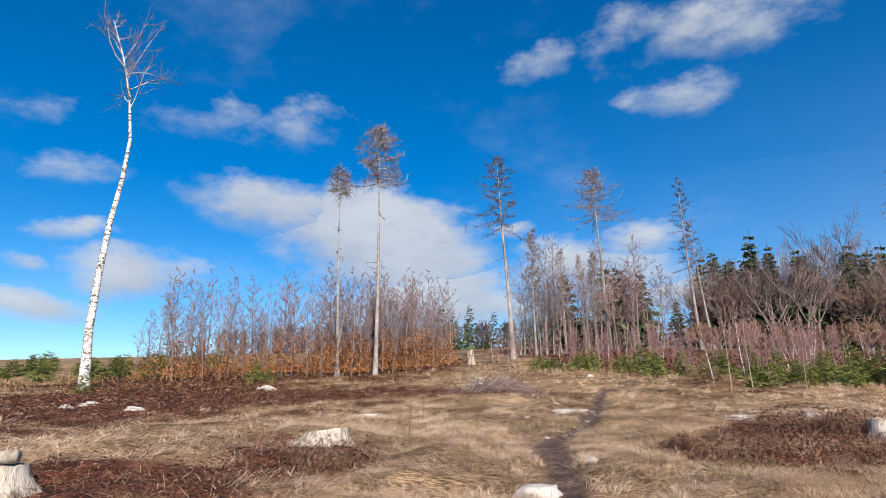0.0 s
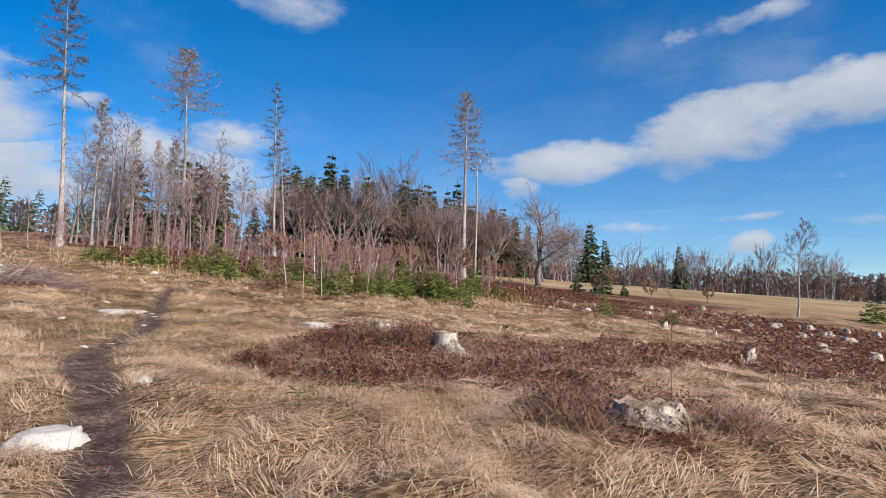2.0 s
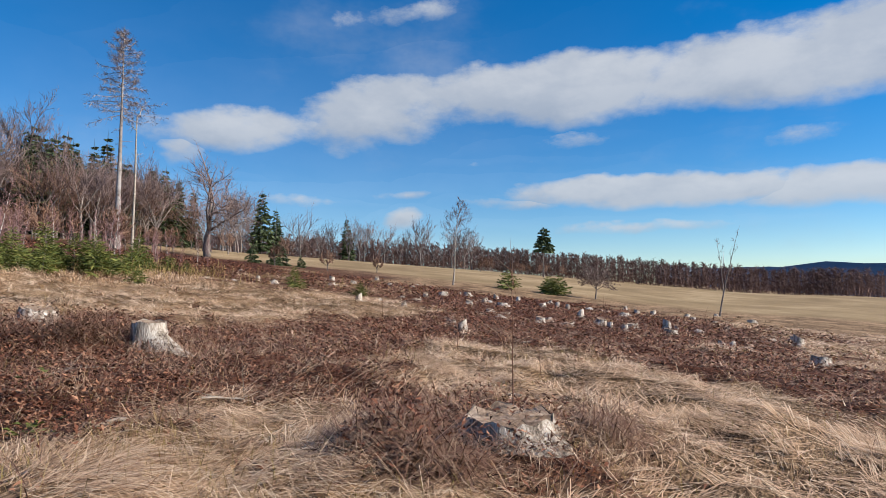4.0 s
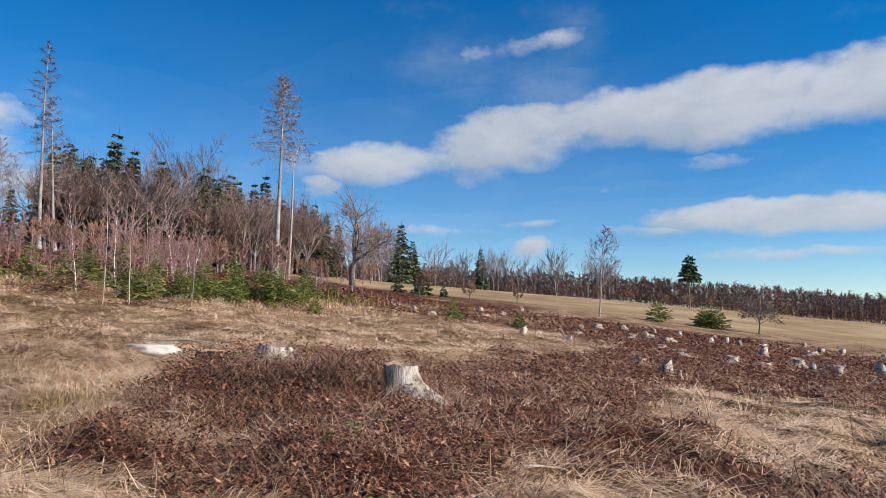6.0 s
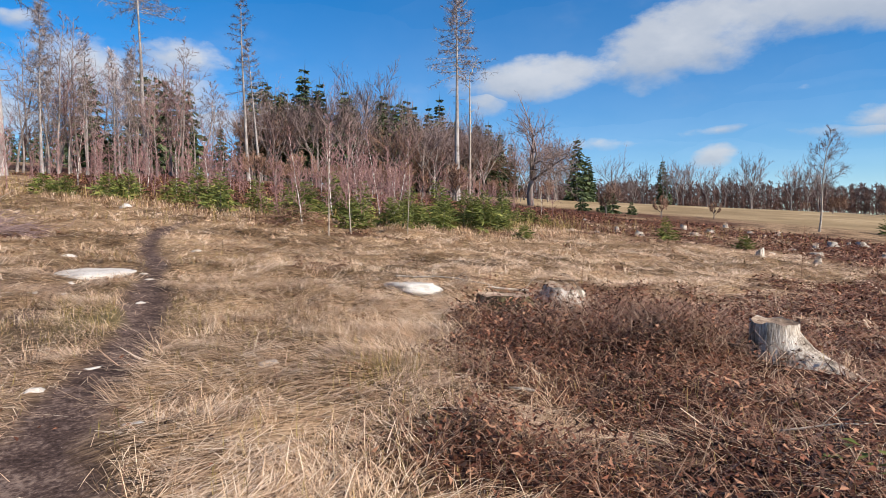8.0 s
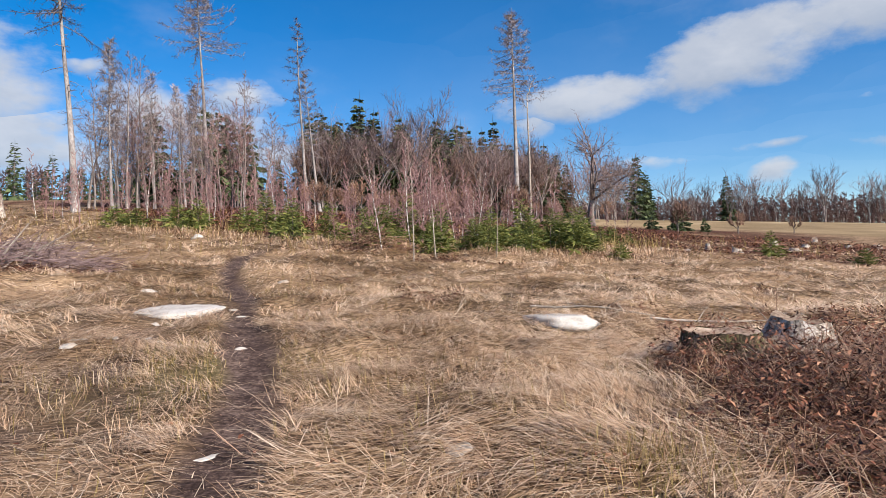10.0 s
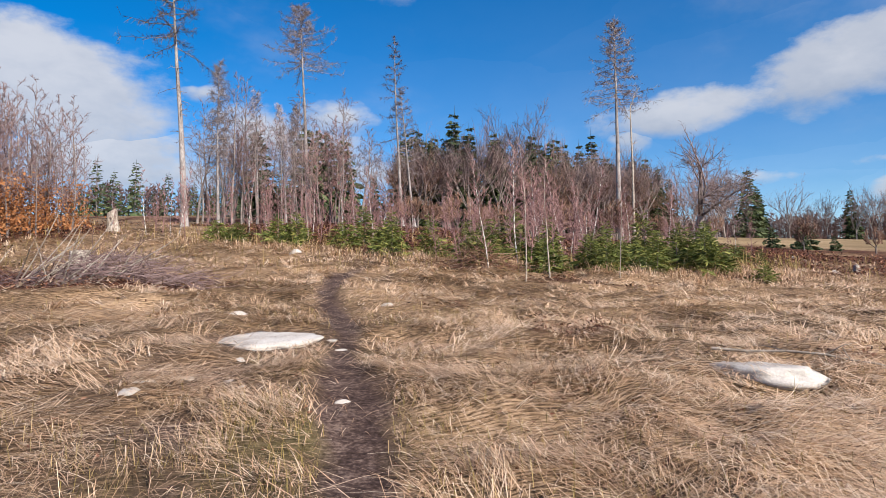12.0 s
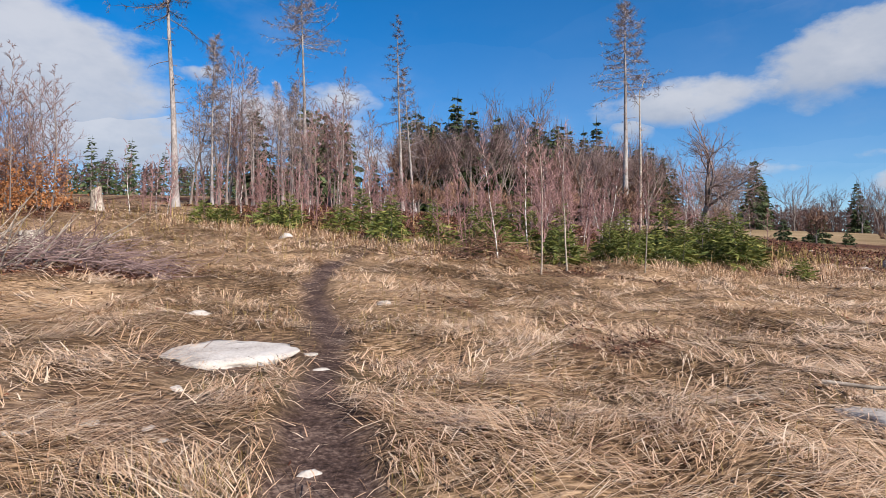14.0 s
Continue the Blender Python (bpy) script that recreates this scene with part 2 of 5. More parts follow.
def ground_material():
    """Matted straw, brown heath, bare trodden soil, moss and the mown field, by masks on the sheet."""
    m = bpy.data.materials.new("hillside_ground")
    m.use_nodes = True
    k = Nodes(m.node_tree)
    at = k.add("ShaderNodeTexCoord").outputs["Object"]
    turn = k.add("ShaderNodeMapping")
    k.put(turn.inputs["Vector"], at)
    turn.inputs["Scale"].default_value = (1.0, 4.5, 1.0)
    turn.inputs["Rotation"].default_value = (0, 0, 0.35)
    fibre = k.noise(turn.outputs[0], 9.0, 6.0, 0.7)
    patch, mid, fine = k.noise(at, 0.45, 4.0), k.noise(at, 3.0, 5.0, 0.6), k.noise(at, 30.0, 4.0, 0.7)

    def mask(name):
        n = k.add("ShaderNodeAttribute")
        n.attribute_name = name
        return n.outputs["Fac"]

    def blend(a, b, wa):
        return k.math("ADD", k.math("MULTIPLY", a, wa), k.math("MULTIPLY", b, 1 - wa))
    straw = k.ramp(k.step(blend(fibre, patch, 0.7), 0.3, 0.7), (0.0, (0.016, 0.009, 0.005)), (0.4, (0.100, 0.062, 0.034)), (0.7, (0.33, 0.218, 0.130)), (1.0, (0.55, 0.39, 0.250)))
    heath = k.ramp(k.step(blend(fine, mid, 0.6), 0.3, 0.7), (0.0, (0.009, 0.004, 0.003)), (0.5, (0.050, 0.019, 0.012)), (0.85, (0.165, 0.064, 0.036)), (1.0, (0.30, 0.17, 0.10)))
    soil = k.ramp(k.step(blend(fine, mid, 0.6), 0.36, 0.66), (0.0, (0.026, 0.016, 0.013)), (0.55, (0.085, 0.055, 0.046)), (1.0, (0.21, 0.15, 0.12)))
    moss = k.ramp(fine, (0.2, (0.063, 0.054, 0.018)), (0.8, (0.180, 0.171, 0.054)))
    field = k.ramp(k.step(blend(k.noise(at, 0.08, 6.0, 0.65), fine, 0.7), 0.3, 0.7), (0.0, (0.165, 0.115, 0.062)), (0.6, (0.27, 0.195, 0.11)), (1.0, (0.37, 0.28, 0.17)))
    c = k.mix(mask("heath"), straw, heath)
    c = k.mix(mask("moss"), c, moss)
    c = k.mix(mask("soil"), c, soil)
    c = k.mix(mask("field"), c, field)
    p = k.add("ShaderNodeBsdfPrincipled")
    p.inputs["Roughness"].default_value, p.inputs["Specular IOR Level"].default_value = 0.95, 0.1
    k.put(p.inputs["Base Color"], c)
    b = k.add("ShaderNodeBump")
    b.inputs["Strength"].default_value, b.inputs["Distance"].default_value = 0.7, 0.04
    k.put(b.inputs["Height"], blend(fibre, fine, 0.6))
    k.put(p.inputs["Normal"], b.outputs[0])
    k.put(k.add("ShaderNodeOutputMaterial").inputs[0], p.outputs[0])
    return m


GROUND = ground_material()


# ---- the hillside ----
def lattice(ix, iy, seed):
    v = np.sin(ix * 127.1 + iy * 311.7 + seed * 74.7) * 43758.5453
    return v - np.floor(v)


def value_noise(x, y, size, seed=0):
    """Smooth random heights from 0 to 1 with patches of the given size."""
    x, y = np.asarray(x, float) / size, np.asarray(y, float) / size
    ix, iy = np.floor(x), np.floor(y)
    fx, fy = x - ix, y - iy
    fx, fy = fx * fx * (3 - 2 * fx), fy * fy * (3 - 2 * fy)
    a, b = lattice(ix, iy, seed), lattice(ix + 1, iy, seed)
    c, d = lattice(ix, iy + 1, seed), lattice(ix + 1, iy + 1, seed)
    return (a + (b - a) * fx) + ((c + (d - c) * fx) - (a + (b - a) * fx)) * fy


def bump(x, y, cx, cy, rx, ry):
    return np.exp(-(((x - cx) / rx) ** 2 + ((y - cy) / ry) ** 2))


def soft_step(v, w):
    return w * np.logaddexp(0.0, np.asarray(v, float) / w)


def hill(x, y):
    """Height of the hillside without its tufts and hollows."""
    z = 0.059 * y + 0.065 * soft_step(y - 17, 4) - 0.09 * soft_step(y - 105, 10)
    z = z - 1.7 * (1 - np.exp(-soft_step(x - 8, 3) / 45))
    z = z + 0.24 * bump(x, y, 7, 8.5, 5.2, 5.5) + 0.40 * bump(x, y, -6, 10, 3.6, 5.5)
    z = z - 0.9 * bump(x, y, 62, 80, 30, 25)
    far = np.clip((np.asarray(x, float) - 75) / 90, 0, 1)
    z = z + far * far * (3 - 2 * far) * (2.5 - 0.031 * np.clip(y, -10, 130))
    return z


PATH_Y = (-30, 4, 7.1, 9.4, 11.9, 12.5, 13.4, 15.0, 16.6, 17.7, 19.1, 21, 24, 26.4, 29, 33)
PATH_X = (-1, 0.45, 0.48, 0.52, 0.38, 0.40, 0.62, 1.10, 1.42, 1.55, 1.86, 2.17, 2.45, 3.05, 4.2, 5.4)


def soil_mask(x, y):
    """The trodden path and the bare places beside it."""
    mid = np.interp(y, PATH_Y, PATH_X) + 0.12 * (value_noise(y, y * 0, 1.7, 3) - 0.5)
    half = 0.23 + 0.12 * (value_noise(x, y, 0.6, 4) - 0.5) + 0.16 * (value_noise(x, y, 1.9, 14) - 0.5)
    on = np.clip((half + 0.10 - np.abs(x - mid)) / 0.14, 0, 1) * np.clip((31 - y) / 4, 0, 1)
    beside = 1.3 * bump(x, y, 0.45, 17.6, 0.75, 1.6) * value_noise(x, y, 0.35, 5) + 1.0 * bump(x, y, 0.3, 15.4, 0.9, 1.3) * value_noise(x, y, 0.3, 15) + 0.9 * bump(x, y, 0.9, 5.0, 0.9, 1.6) * value_noise(x, y, 0.4, 6) + 0.8 * bump(x, y, 0.1, 12.0, 0.7, 1.5) * value_noise(x, y, 0.4, 16)
    slab = np.clip(2.2 * bump(x, y, 1.06, 19.62, 0.75, 0.55) - 0.5, 0, 1)
    return np.clip(np.maximum(np.maximum(on, slab), beside * 0.9), 0, 1)


def field_mask(x, y):
    """The mown field beyond the felled ground."""
    edge = 74.5 - 0.32 * np.clip(y - 22, 0, 38) + 4 * (value_noise(x, y, 8, 7) - 0.5)
    return np.clip((x - edge) / 4, 0, 1)


def heath_mask(x, y):
    """Brown bramble, heather and litter on the felled ground."""
    m = 1.3 * bump(x, y, 5.4, 11.4, 3.0, 2.7) + 1.1 * bump(x, y, 14, 11.5, 5.0, 2.6) + 1.0 * bump(x, y, 4.8, 6.7, 1.3, 0.9) + 0.5 * bump(x, y, 3.4, 9.5, 1.5, 1.2)
    m = m + 1.3 * bump(x, y, 28, 12, 15, 8.0) + 1.0 * bump(x, y, 42, 26, 14, 12) + 0.9 * bump(x, y, 14, 4.2, 4.5, 2.2) + 0.8 * bump(x, y, 36, 50, 16, 11)
    m = m - 1.0 * bump(x, y, 10.2, 9.2, 2.4, 0.7) - 0.9 * bump(x, y, 19, 18.5, 6, 2.2) - 0.6 * bump(x, y, 7.5, 6.0, 2.5, 1.2) - 0.7 * bump(x, y, 0.4, 17.5, 2.6, 4.5)
    m = m + 1.2 * bump(x, y, -3.2, 9.2, 1.3, 1.6) + 0.9 * bump(x, y, -5.0, 6.9, 1.4, 1.3) + 1.2 * bump(x, y, -17, 23, 11, 6.5) + 0.8 * bump(x, y, -6, 26, 4, 2.5)
    m = m + 1.0 * bump(x, y, -1.5, 25.2, 2.0, 1.3) + 0.5 * bump(x, y, 4.6, 19.0, 1.0, 0.8)
    m = m + 1.2 * bump(x, y, -22, 38, 9, 7) + 1.2 * bump(x, y, -14, 45, 10, 9) + 1.3 * bump(x, y, 12, 48, 14, 13) + 1.2 * bump(x, y, 30, 75, 35, 25) + 0.8 * bump(x, y, 20, 36, 8, 5) - 1.1 * bump(x, y, -2.2, 46, 2.8, 15)
    m = m + 0.7 * (value_noise(x, y, 1.1, 8) - 0.5) + 0.55 * (value_noise(x, y, 3.1, 9) - 0.5) + 0.35 * (value_noise(x, y, 0.35, 18) - 0.5)
    return np.clip((m - 0.36) / 0.3, 0, 1) * (1 - field_mask(x, y))


def ground_at(x, y):
    """Height of the ground with tufts, hollows and the worn path."""
    x, y = np.asarray(x, float), np.asarray(y, float)
    near = np.exp(-(np.maximum(0, np.abs(x - 4) - 14) / 25) ** 2 - (np.maximum(0, np.abs(y - 14) - 20) / 25) ** 2)
    s = soil_mask(x, y)
    z = hill(x, y) + near * (1 - 0.75 * s) * (0.16 * (value_noise(x, y, 1.3, 1) - 0.5) + 0.17 * (value_noise(x, y, 0.5, 2) - 0.5))
    z = z - 0.06 * s + 0.03 * heath_mask(x, y) * near + 0.2 * bump(x, y, 5.3, 13.2, 1.3, 1.3) + 0.10 * bump(x, y, 4.6, 6.3, 0.9, 0.8) + 0.10 * bump(x, y, 4.9, 12.0, 0.6, 0.5)
    return z + 0.5 * (1 - near) * (value_noise(x, y, 14, 11) - 0.5)


def on_ground(x, y, sink=0.0):
    return Vector((x, y, float(ground_at(x, y)) - sink))


def mesh_object(name, verts, faces, material, smooth=False):
    """One object from an array of points and arrays of equal-sided faces."""
    me = bpy.data.meshes.new(name)
    verts = np.asarray(verts, np.float32)
    me.vertices.add(len(verts))
    me.vertices.foreach_set("co", verts.ravel())
    loops = np.concatenate([np.asarray(f, np.int32).ravel() for f in faces])
    sizes = np.concatenate([np.full(len(f), len(f[0]), np.int32) for f in faces if len(f)])
    me.loops.add(len(loops))
    me.polygons.add(len(sizes))
    me.loops.foreach_set("vertex_index", loops)
    me.polygons.foreach_set("loop_start", np.concatenate([[0], np.cumsum(sizes)[:-1]]).astype(np.int32))
    if smooth:
        me.polygons.foreach_set("use_smooth", np.ones(len(sizes), bool))
    me.update(calc_edges=True)
    me.materials.append(material)
    return new(name, me)


def graded(lo, hi, step, reach, growth=1.16):
    """Coordinates: even between lo and hi, ever wider out to the reach."""
    mid = list(np.arange(lo, hi + step / 2, step))
    up, down, s = [mid[-1]], [mid[0]], step
    while up[-1] < reach or down[-1] > -reach:
        s *= growth
        up.append(up[-1] + s)
        down.append(down[-1] - s)
    return np.array(down[:0:-1] + mid + up[1:])


def build_ground():
    gx, gy = graded(-7, 14, 0.15, 3500), graded(2, 30, 0.15, 3500)
    X, Y = np.meshgrid(gx, gy)
    Z = ground_at(X, Y)
    verts = np.stack([X, Y, Z], -1).reshape(-1, 3)
    n, m = len(gx), len(gy)
    i = (np.arange(m - 1)[:, None] * n + np.arange(n - 1)[None]).ravel()
    ob = mesh_object("ground", verts, [np.stack([i, i + 1, i + n + 1, i + n], -1)], GROUND, True)
    x, y = verts[:, 0], verts[:, 1]
    moss = np.clip(1.2 * bump(x, y, 0.9, 16.2, 0.7, 0.8) * value_noise(x, y, 0.3, 21) + 0.9 * bump(x, y, 1.4, 18.6, 0.6, 0.8) * value_noise(x, y, 0.3, 22), 0, 1)
    for name, values in (("heath", heath_mask(x, y)), ("soil", soil_mask(x, y)), ("field", field_mask(x, y)), ("moss", moss)):
        a = ob.data.attributes.new(name, "FLOAT", "POINT")
        a.data.foreach_set("value", values.astype(np.float32))
    return tagged(ob, "felled hillside of matted straw grass, brown bramble and a trodden soil path", "ground", kind="structure")


build_ground()


# ---- ground cover ----
def scatter(rng, n, near, far, mask):
    """Places round the walked line, thinning out with distance; also how far off each one is."""
    yy = rng.uniform(0, 15, n)
    r = near * (far / near) ** rng.random(n)
    a = np.radians(rng.uniform(-62, 118, n))
    x, y = 0.5 + r * np.sin(a), yy + r * np.cos(a)
    keep = rng.random(n) < mask(x, y)
    x, y = x[keep], y[keep]
    return x, y, np.maximum(2.3, 1.25 * np.hypot(x - 0.5, np.maximum(0, y - 13.5)))


def blades(x, y, length, width, angle, rise, tip, base_z=None):
    """Thin bent blades: a quad and a tip each."""
    z = ground_at(x, y) - 0.01 if base_z is None else base_z
    dx, dy = np.cos(angle), np.sin(angle)
    n = len(x)
    out = np.empty((n, 5, 3), np.float32)
    wx, wy = -dy * width / 2, dx * width / 2
    m1, m2 = length * 0.5, length * 0.97
    up1, up2 = length * rise, length * tip
    for j, (d, u, s) in enumerate(((0, 0, 1), (0, 0, -1), (m1, up1, 0.85), (m1, up1, -0.85), (m2, up2, 0))):
        out[:, j, 0] = x + dx * d + wx * s
        out[:, j, 1] = y + dy * d + wy * s
        out[:, j, 2] = z + u + 0.06 * dy * d
    i = np.arange(n)[:, None] * 5
    return out.reshape(-1, 3), i + np.array([[0, 1, 3, 2]]), i + np.array([[2, 3, 4]])


def slivers(x, y, length, width, angle, rise, base_z):
    """Straight thin blades for farther off: one triangle each."""
    dx, dy = np.cos(angle), np.sin(angle)
    n = len(x)
    out = np.empty((n, 3, 3), np.float32)
    for j, (d, u, s) in enumerate(((0, 0, 0.5), (0, 0, -0.5), (1, rise, 0))):
        out[:, j, 0] = x + dx * d * length - dy * width * s
        out[:, j, 1] = y + dy * d * length + dx * width * s
        out[:, j, 2] = base_z + length * u + 0.06 * dy * d * length
    return out.reshape(-1, 3), np.arange(n)[:, None] * 3 + np.array([[0, 1, 2]])


def join(*parts):
    """Arrays of blades as one: each part is its points and its faces."""
    verts, quads, tris, at = [], [], [], 0
    for v, *faces in parts:
        verts.append(v)
        for f in faces:
            (quads if f.shape[1] == 4 else tris).append(f + at)
        at += len(v)
    return np.concatenate(verts), [np.concatenate(f) for f in (quads, tris) if f]


def build_cover():
    rng = np.random.default_rng(5)
    # matted dead grass, combed into swirls and lying in layers
    x, y, r = scatter(rng, 840000, 2.1, 46, lambda x, y: (1 - 0.91 * heath_mask(x, y)) * (1 - 0.97 * soil_mask(x, y)) * (1 - field_mask(x, y)) * np.clip(1.9 * value_noise(x, y, 0.38, 31) - 0.34, 0.05, 1))
    n = len(x)
    swirl = 2 * math.pi * 0.8 * (value_noise(x, y, 1.7, 32) - 0.5) + 2.2 * (value_noise(x, y, 0.55, 33) - 0.5) + 0.15
    flip = np.where(value_noise(x, y, 0.9, 35) > 0.5, 0, math.pi)
    angle = swirl + flip + rng.normal(0, 0.62, n)
    stand = 0.02 + 0.17 * rng.random(n) ** 2 
    bold = (rng.random(n) < 0.05) & (r < 7.5)
    length = rng.uniform(0.09, 0.32, n) * (1 + r / 50) * np.where(bold, 1.8, 1)
    z = ground_at(x, y) - 0.015 + rng.random(n) ** 1.5 * 0.15 * value_noise(x, y, 0.35, 31)
    z = z + 0.03 * bold
    width = np.maximum(0.0038, 0.00105 * r) * rng.uniform(0.5, 1.5, n) * np.where(bold, 1.15, 1)
    pale = 0.95 * bump(x, y, 9, 22, 13, 7.5) + 0.6 * bump(x, y, -5, 16, 6, 5) + 0.7 * bump(x, y, 10.2, 9.2, 2.6, 0.9) + 0.9 * bump(x, y, 0, 32, 7, 9) + 0.5 * bump(x, y, -1, 11, 3, 3)
    pale = pale + 0.8 * (value_noise(x, y, 1.4, 51) - 0.5) + 0.6 * (value_noise(x, y, 0.45, 52) - 0.5) - 0.5 * bump(x, y, 1.2, 17, 1.6, 5) + rng.normal(0, 0.12, n) > 0.42
    for name, mine, material, label in (("dead_grass", ~pale, STRAW, "matted dry straw-coloured grass lying on the hillside"), ("bleached_grass", pale, BLEACHED, "pale bleached grass lying flat in swirls")):
        a, b = (r < 7.5) & mine, (r >= 7.5) & mine
        near = blades(x[a], y[a], length[a], width[a], angle[a], stand[a], (stand * rng.uniform(-0.4, 1.6, n))[a], z[a])
        far = slivers(x[b], y[b], length[b] * 1.25, width[b] * 1.05, angle[b], (stand * 1.3)[b], z[b])
        v, f = join(near, far)
        tagged(mesh_object(name, v, f, material), label, "grass", kind="stuff")
    # long blades swept over in sheaves from their tussocks
    cx, cy, cr = scatter(rng, 11500, 2.2, 30, lambda x, y: (1 - 0.93 * heath_mask(x, y)) * (1 - soil_mask(x, y)) * (1 - field_mask(x, y)) * np.clip(2.2 * value_noise(x, y, 1.1, 61) - 0.7, 0.05, 1))
    way = 2 * math.pi * 0.8 * (value_noise(cx, cy, 1.7, 32) - 0.5) + rng.normal(0, 0.5, len(cx)) + np.where(value_noise(cx, cy, 0.9, 35) > 0.5, 0, math.pi)
    k = 14
    bx, by, br, bw = (np.repeat(a, k) for a in (cx, cy, cr, way))
    n = len(bx)
    length = rng.uniform(0.16, 0.5, n) * np.repeat(rng.uniform(0.6, 1.25, len(cx)), k)
    rise = rng.uniform(0.10, 0.34, n)
    v, q, t = blades(bx + rng.normal(0, 0.05, n), by + rng.normal(0, 0.05, n), length, np.maximum(0.0036, 0.00095 * br) * rng.uniform(0.6, 1.3, n), bw + rng.normal(0, 0.3, n), rise, rise * rng.uniform(-0.3, 0.8, n))
    tagged(mesh_object("grass_sheaves", v, [q, t], BLEACHED), "long bleached grass swept over in sheaves", "grass", kind="stuff")
    # standing tufts along the path and among the young spruces
    cx, cy, cr = scatter(rng, 1500, 2.4, 45, lambda x, y: (1 - soil_mask(x, y)) * (1 - field_mask(x, y)) * (0.08 + 0.92 * (value_noise(x, y, 1.5, 36) > 0.66)) * (1 - 0.7 * heath_mask(x, y)))
    own = ((1.25, 9.2), (1.5, 8.6), (1.05, 10.4), (1.75, 9.5), (2.1, 8.3), (1.9, 11.5), (10.6, 12.2), (11.2, 12.6), (11.8, 12.0), (2.6, 12.9), (0.0, 15.6), (-3.8, 14.2), (2.7, 14.9), (1.1, 21.2), (3.2, 6.2), (3.0, 15.4))
    hx = rng.uniform(-1, 20, 230)
    hy = np.interp(hx, (-1, 2, 7, 12, 16, 22), (38.6, 35.6, 30.6, 26.6, 27, 29.6)) + rng.normal(0, 1.1, 230)
    cx, cy = np.concatenate([cx, [p[0] for p in own], hx]), np.concatenate([cy, [p[1] for p in own], hy])
    cr = np.concatenate([cr, np.full(len(own), 6.0), np.full(230, 24.0)])
    k = 34
    bx, by, br = (np.repeat(a, k) for a in (cx, cy, cr))
    n = len(bx)
    spread = rng.normal(0, 0.075, (2, n)) * (1 + br / 25)
    length = rng.uniform(0.12, 0.34, n) * np.where(br == 24.0, 1.5, 1)
    lean = rng.uniform(0.25, 1.1, n)
    v, q, t = blades(bx + spread[0], by + spread[1], length * 0.6, np.maximum(0.0028, 0.0005 * br), np.arctan2(spread[1], spread[0]) + rng.normal(0, 0.6, n), lean, lean * rng.uniform(0.1, 1.5, n))
    tagged(mesh_object("grass_tufts", v, [q, t], STRAW), "standing tufts of bleached dry grass", "grass", kind="stuff")
    # greener grass by the path and tall yellow-green grass between the young spruces
    def green(x, y):
        band = np.clip(1 - np.abs(y - np.interp(x, (-1, 2, 7, 12, 16, 22), (41, 38, 33, 29, 29.5, 32))) / 3.2, 0, 1) * (x > -1) * (x < 24)
        return np.clip(band * 0.42 + 0.7 * bump(x, y, 0.9, 16.2, 0.8, 0.8) + 0.9 * bump(x, y, 2.75, 12.9, 0.35, 0.35) + 0.7 * bump(x, y, 3.3, 8.2, 0.5, 0.3) + 0.5 * bump(x, y, -1.6, 25.9, 0.5, 0.3) + 0.5 * bump(x, y, -2.6, 9.2, 0.35, 0.35) + 0.25 * bump(x, y, 3, 21, 2, 1.5) + 0.9 * bump(x, y, -36, 42, 13, 6) + 0.05, 0, 1) * (1 - soil_mask(x, y)) * (1 - field_mask(x, y))
    x, y, r = scatter(rng, 430000, 1.8, 45, green)
    n = len(x)
    tall = np.where(y > 26.5, rng.uniform(0.2, 0.6, n), rng.uniform(0.05, 0.16, n))
    lean = rng.uniform(0.25, 1.7, n)
    v, q, t = blades(x, y, tall * 0.6, np.maximum(0.0035, 0.0005 * r), rng.uniform(0, 6.3, n), lean, lean * rng.uniform(0.3, 1.7, n))
    tagged(mesh_object("green_grass", v, [q, t], GREEN_GRASS), "yellow-green grass growing along the path and the young spruces", "grass", kind="stuff")
    # heaps of bramble round the stumps
    mounds = ((5.0, 13.2, 0.8, 0.4), (5.3, 12.5, 0.6, 0.45), (5.0, 11.7, 0.5, 0.35), (4.2, 7.0, 0.3, 0.25), (3.9, 6.5, 0.2, 0.25), (5.2, 5.9, 0.3, 0.2), (-2.9, 9.2, 0.5, 0.45), (4.4, 12.6, 0.5, 0.5), (6.0, 12.3, 0.5, 0.4), (15.2, 11.6, 0.9, 0.4), (16.4, 8.9, 0.8, 0.4))

    def tangle(x, y):
        return np.clip(sum(bump(x, y, *m) for m in mounds), 0, 1)
    which = rng.integers(0, len(mounds), 11000)
    c = np.array(mounds)[which]
    x, y = c[:, 0] + rng.normal(0, 1, len(c)) * c[:, 2] * 0.7, c[:, 1] + rng.normal(0, 1, len(c)) * c[:, 3] * 0.7
    n = len(x)
    rise = 0.02 + 0.4 * rng.random(n) ** 1.6
    v, q, t = blades(x, y, rng.uniform(0.12, 0.5, n), rng.uniform(0.0035, 0.008, n), rng.uniform(0, 6.3, n), rise, rise * rng.uniform(-0.4, 1.3, n), ground_at(x, y) + 0.18 * rng.random(n) * tangle(x, y))
    tagged(mesh_object("bramble_tangle", v, [q, t], STEMS), "arching dry bramble stems heaped round the stumps", "undergrowth", kind="stuff")
    # brown leaves and heather sprigs
    x, y, r = scatter(rng, 620000, 1.9, 60, lambda x, y: np.clip(heath_mask(x, y) + 0.02, 0, 1) * (1 - 0.9 * soil_mask(x, y)))
    n = len(x)
    high = rng.random(n) ** 1.4 * (0.03 + 0.24 * np.clip(1.6 * value_noise(x, y, 0.45, 41) - 0.3, 0, 1) * heath_mask(x, y) + 0.16 * tangle(x, y))
    size = np.maximum(0.017, 0.0021 * np.minimum(r, 11) + 0.0011 * np.maximum(r - 11, 0)) * rng.uniform(0.5, 1.7, n)
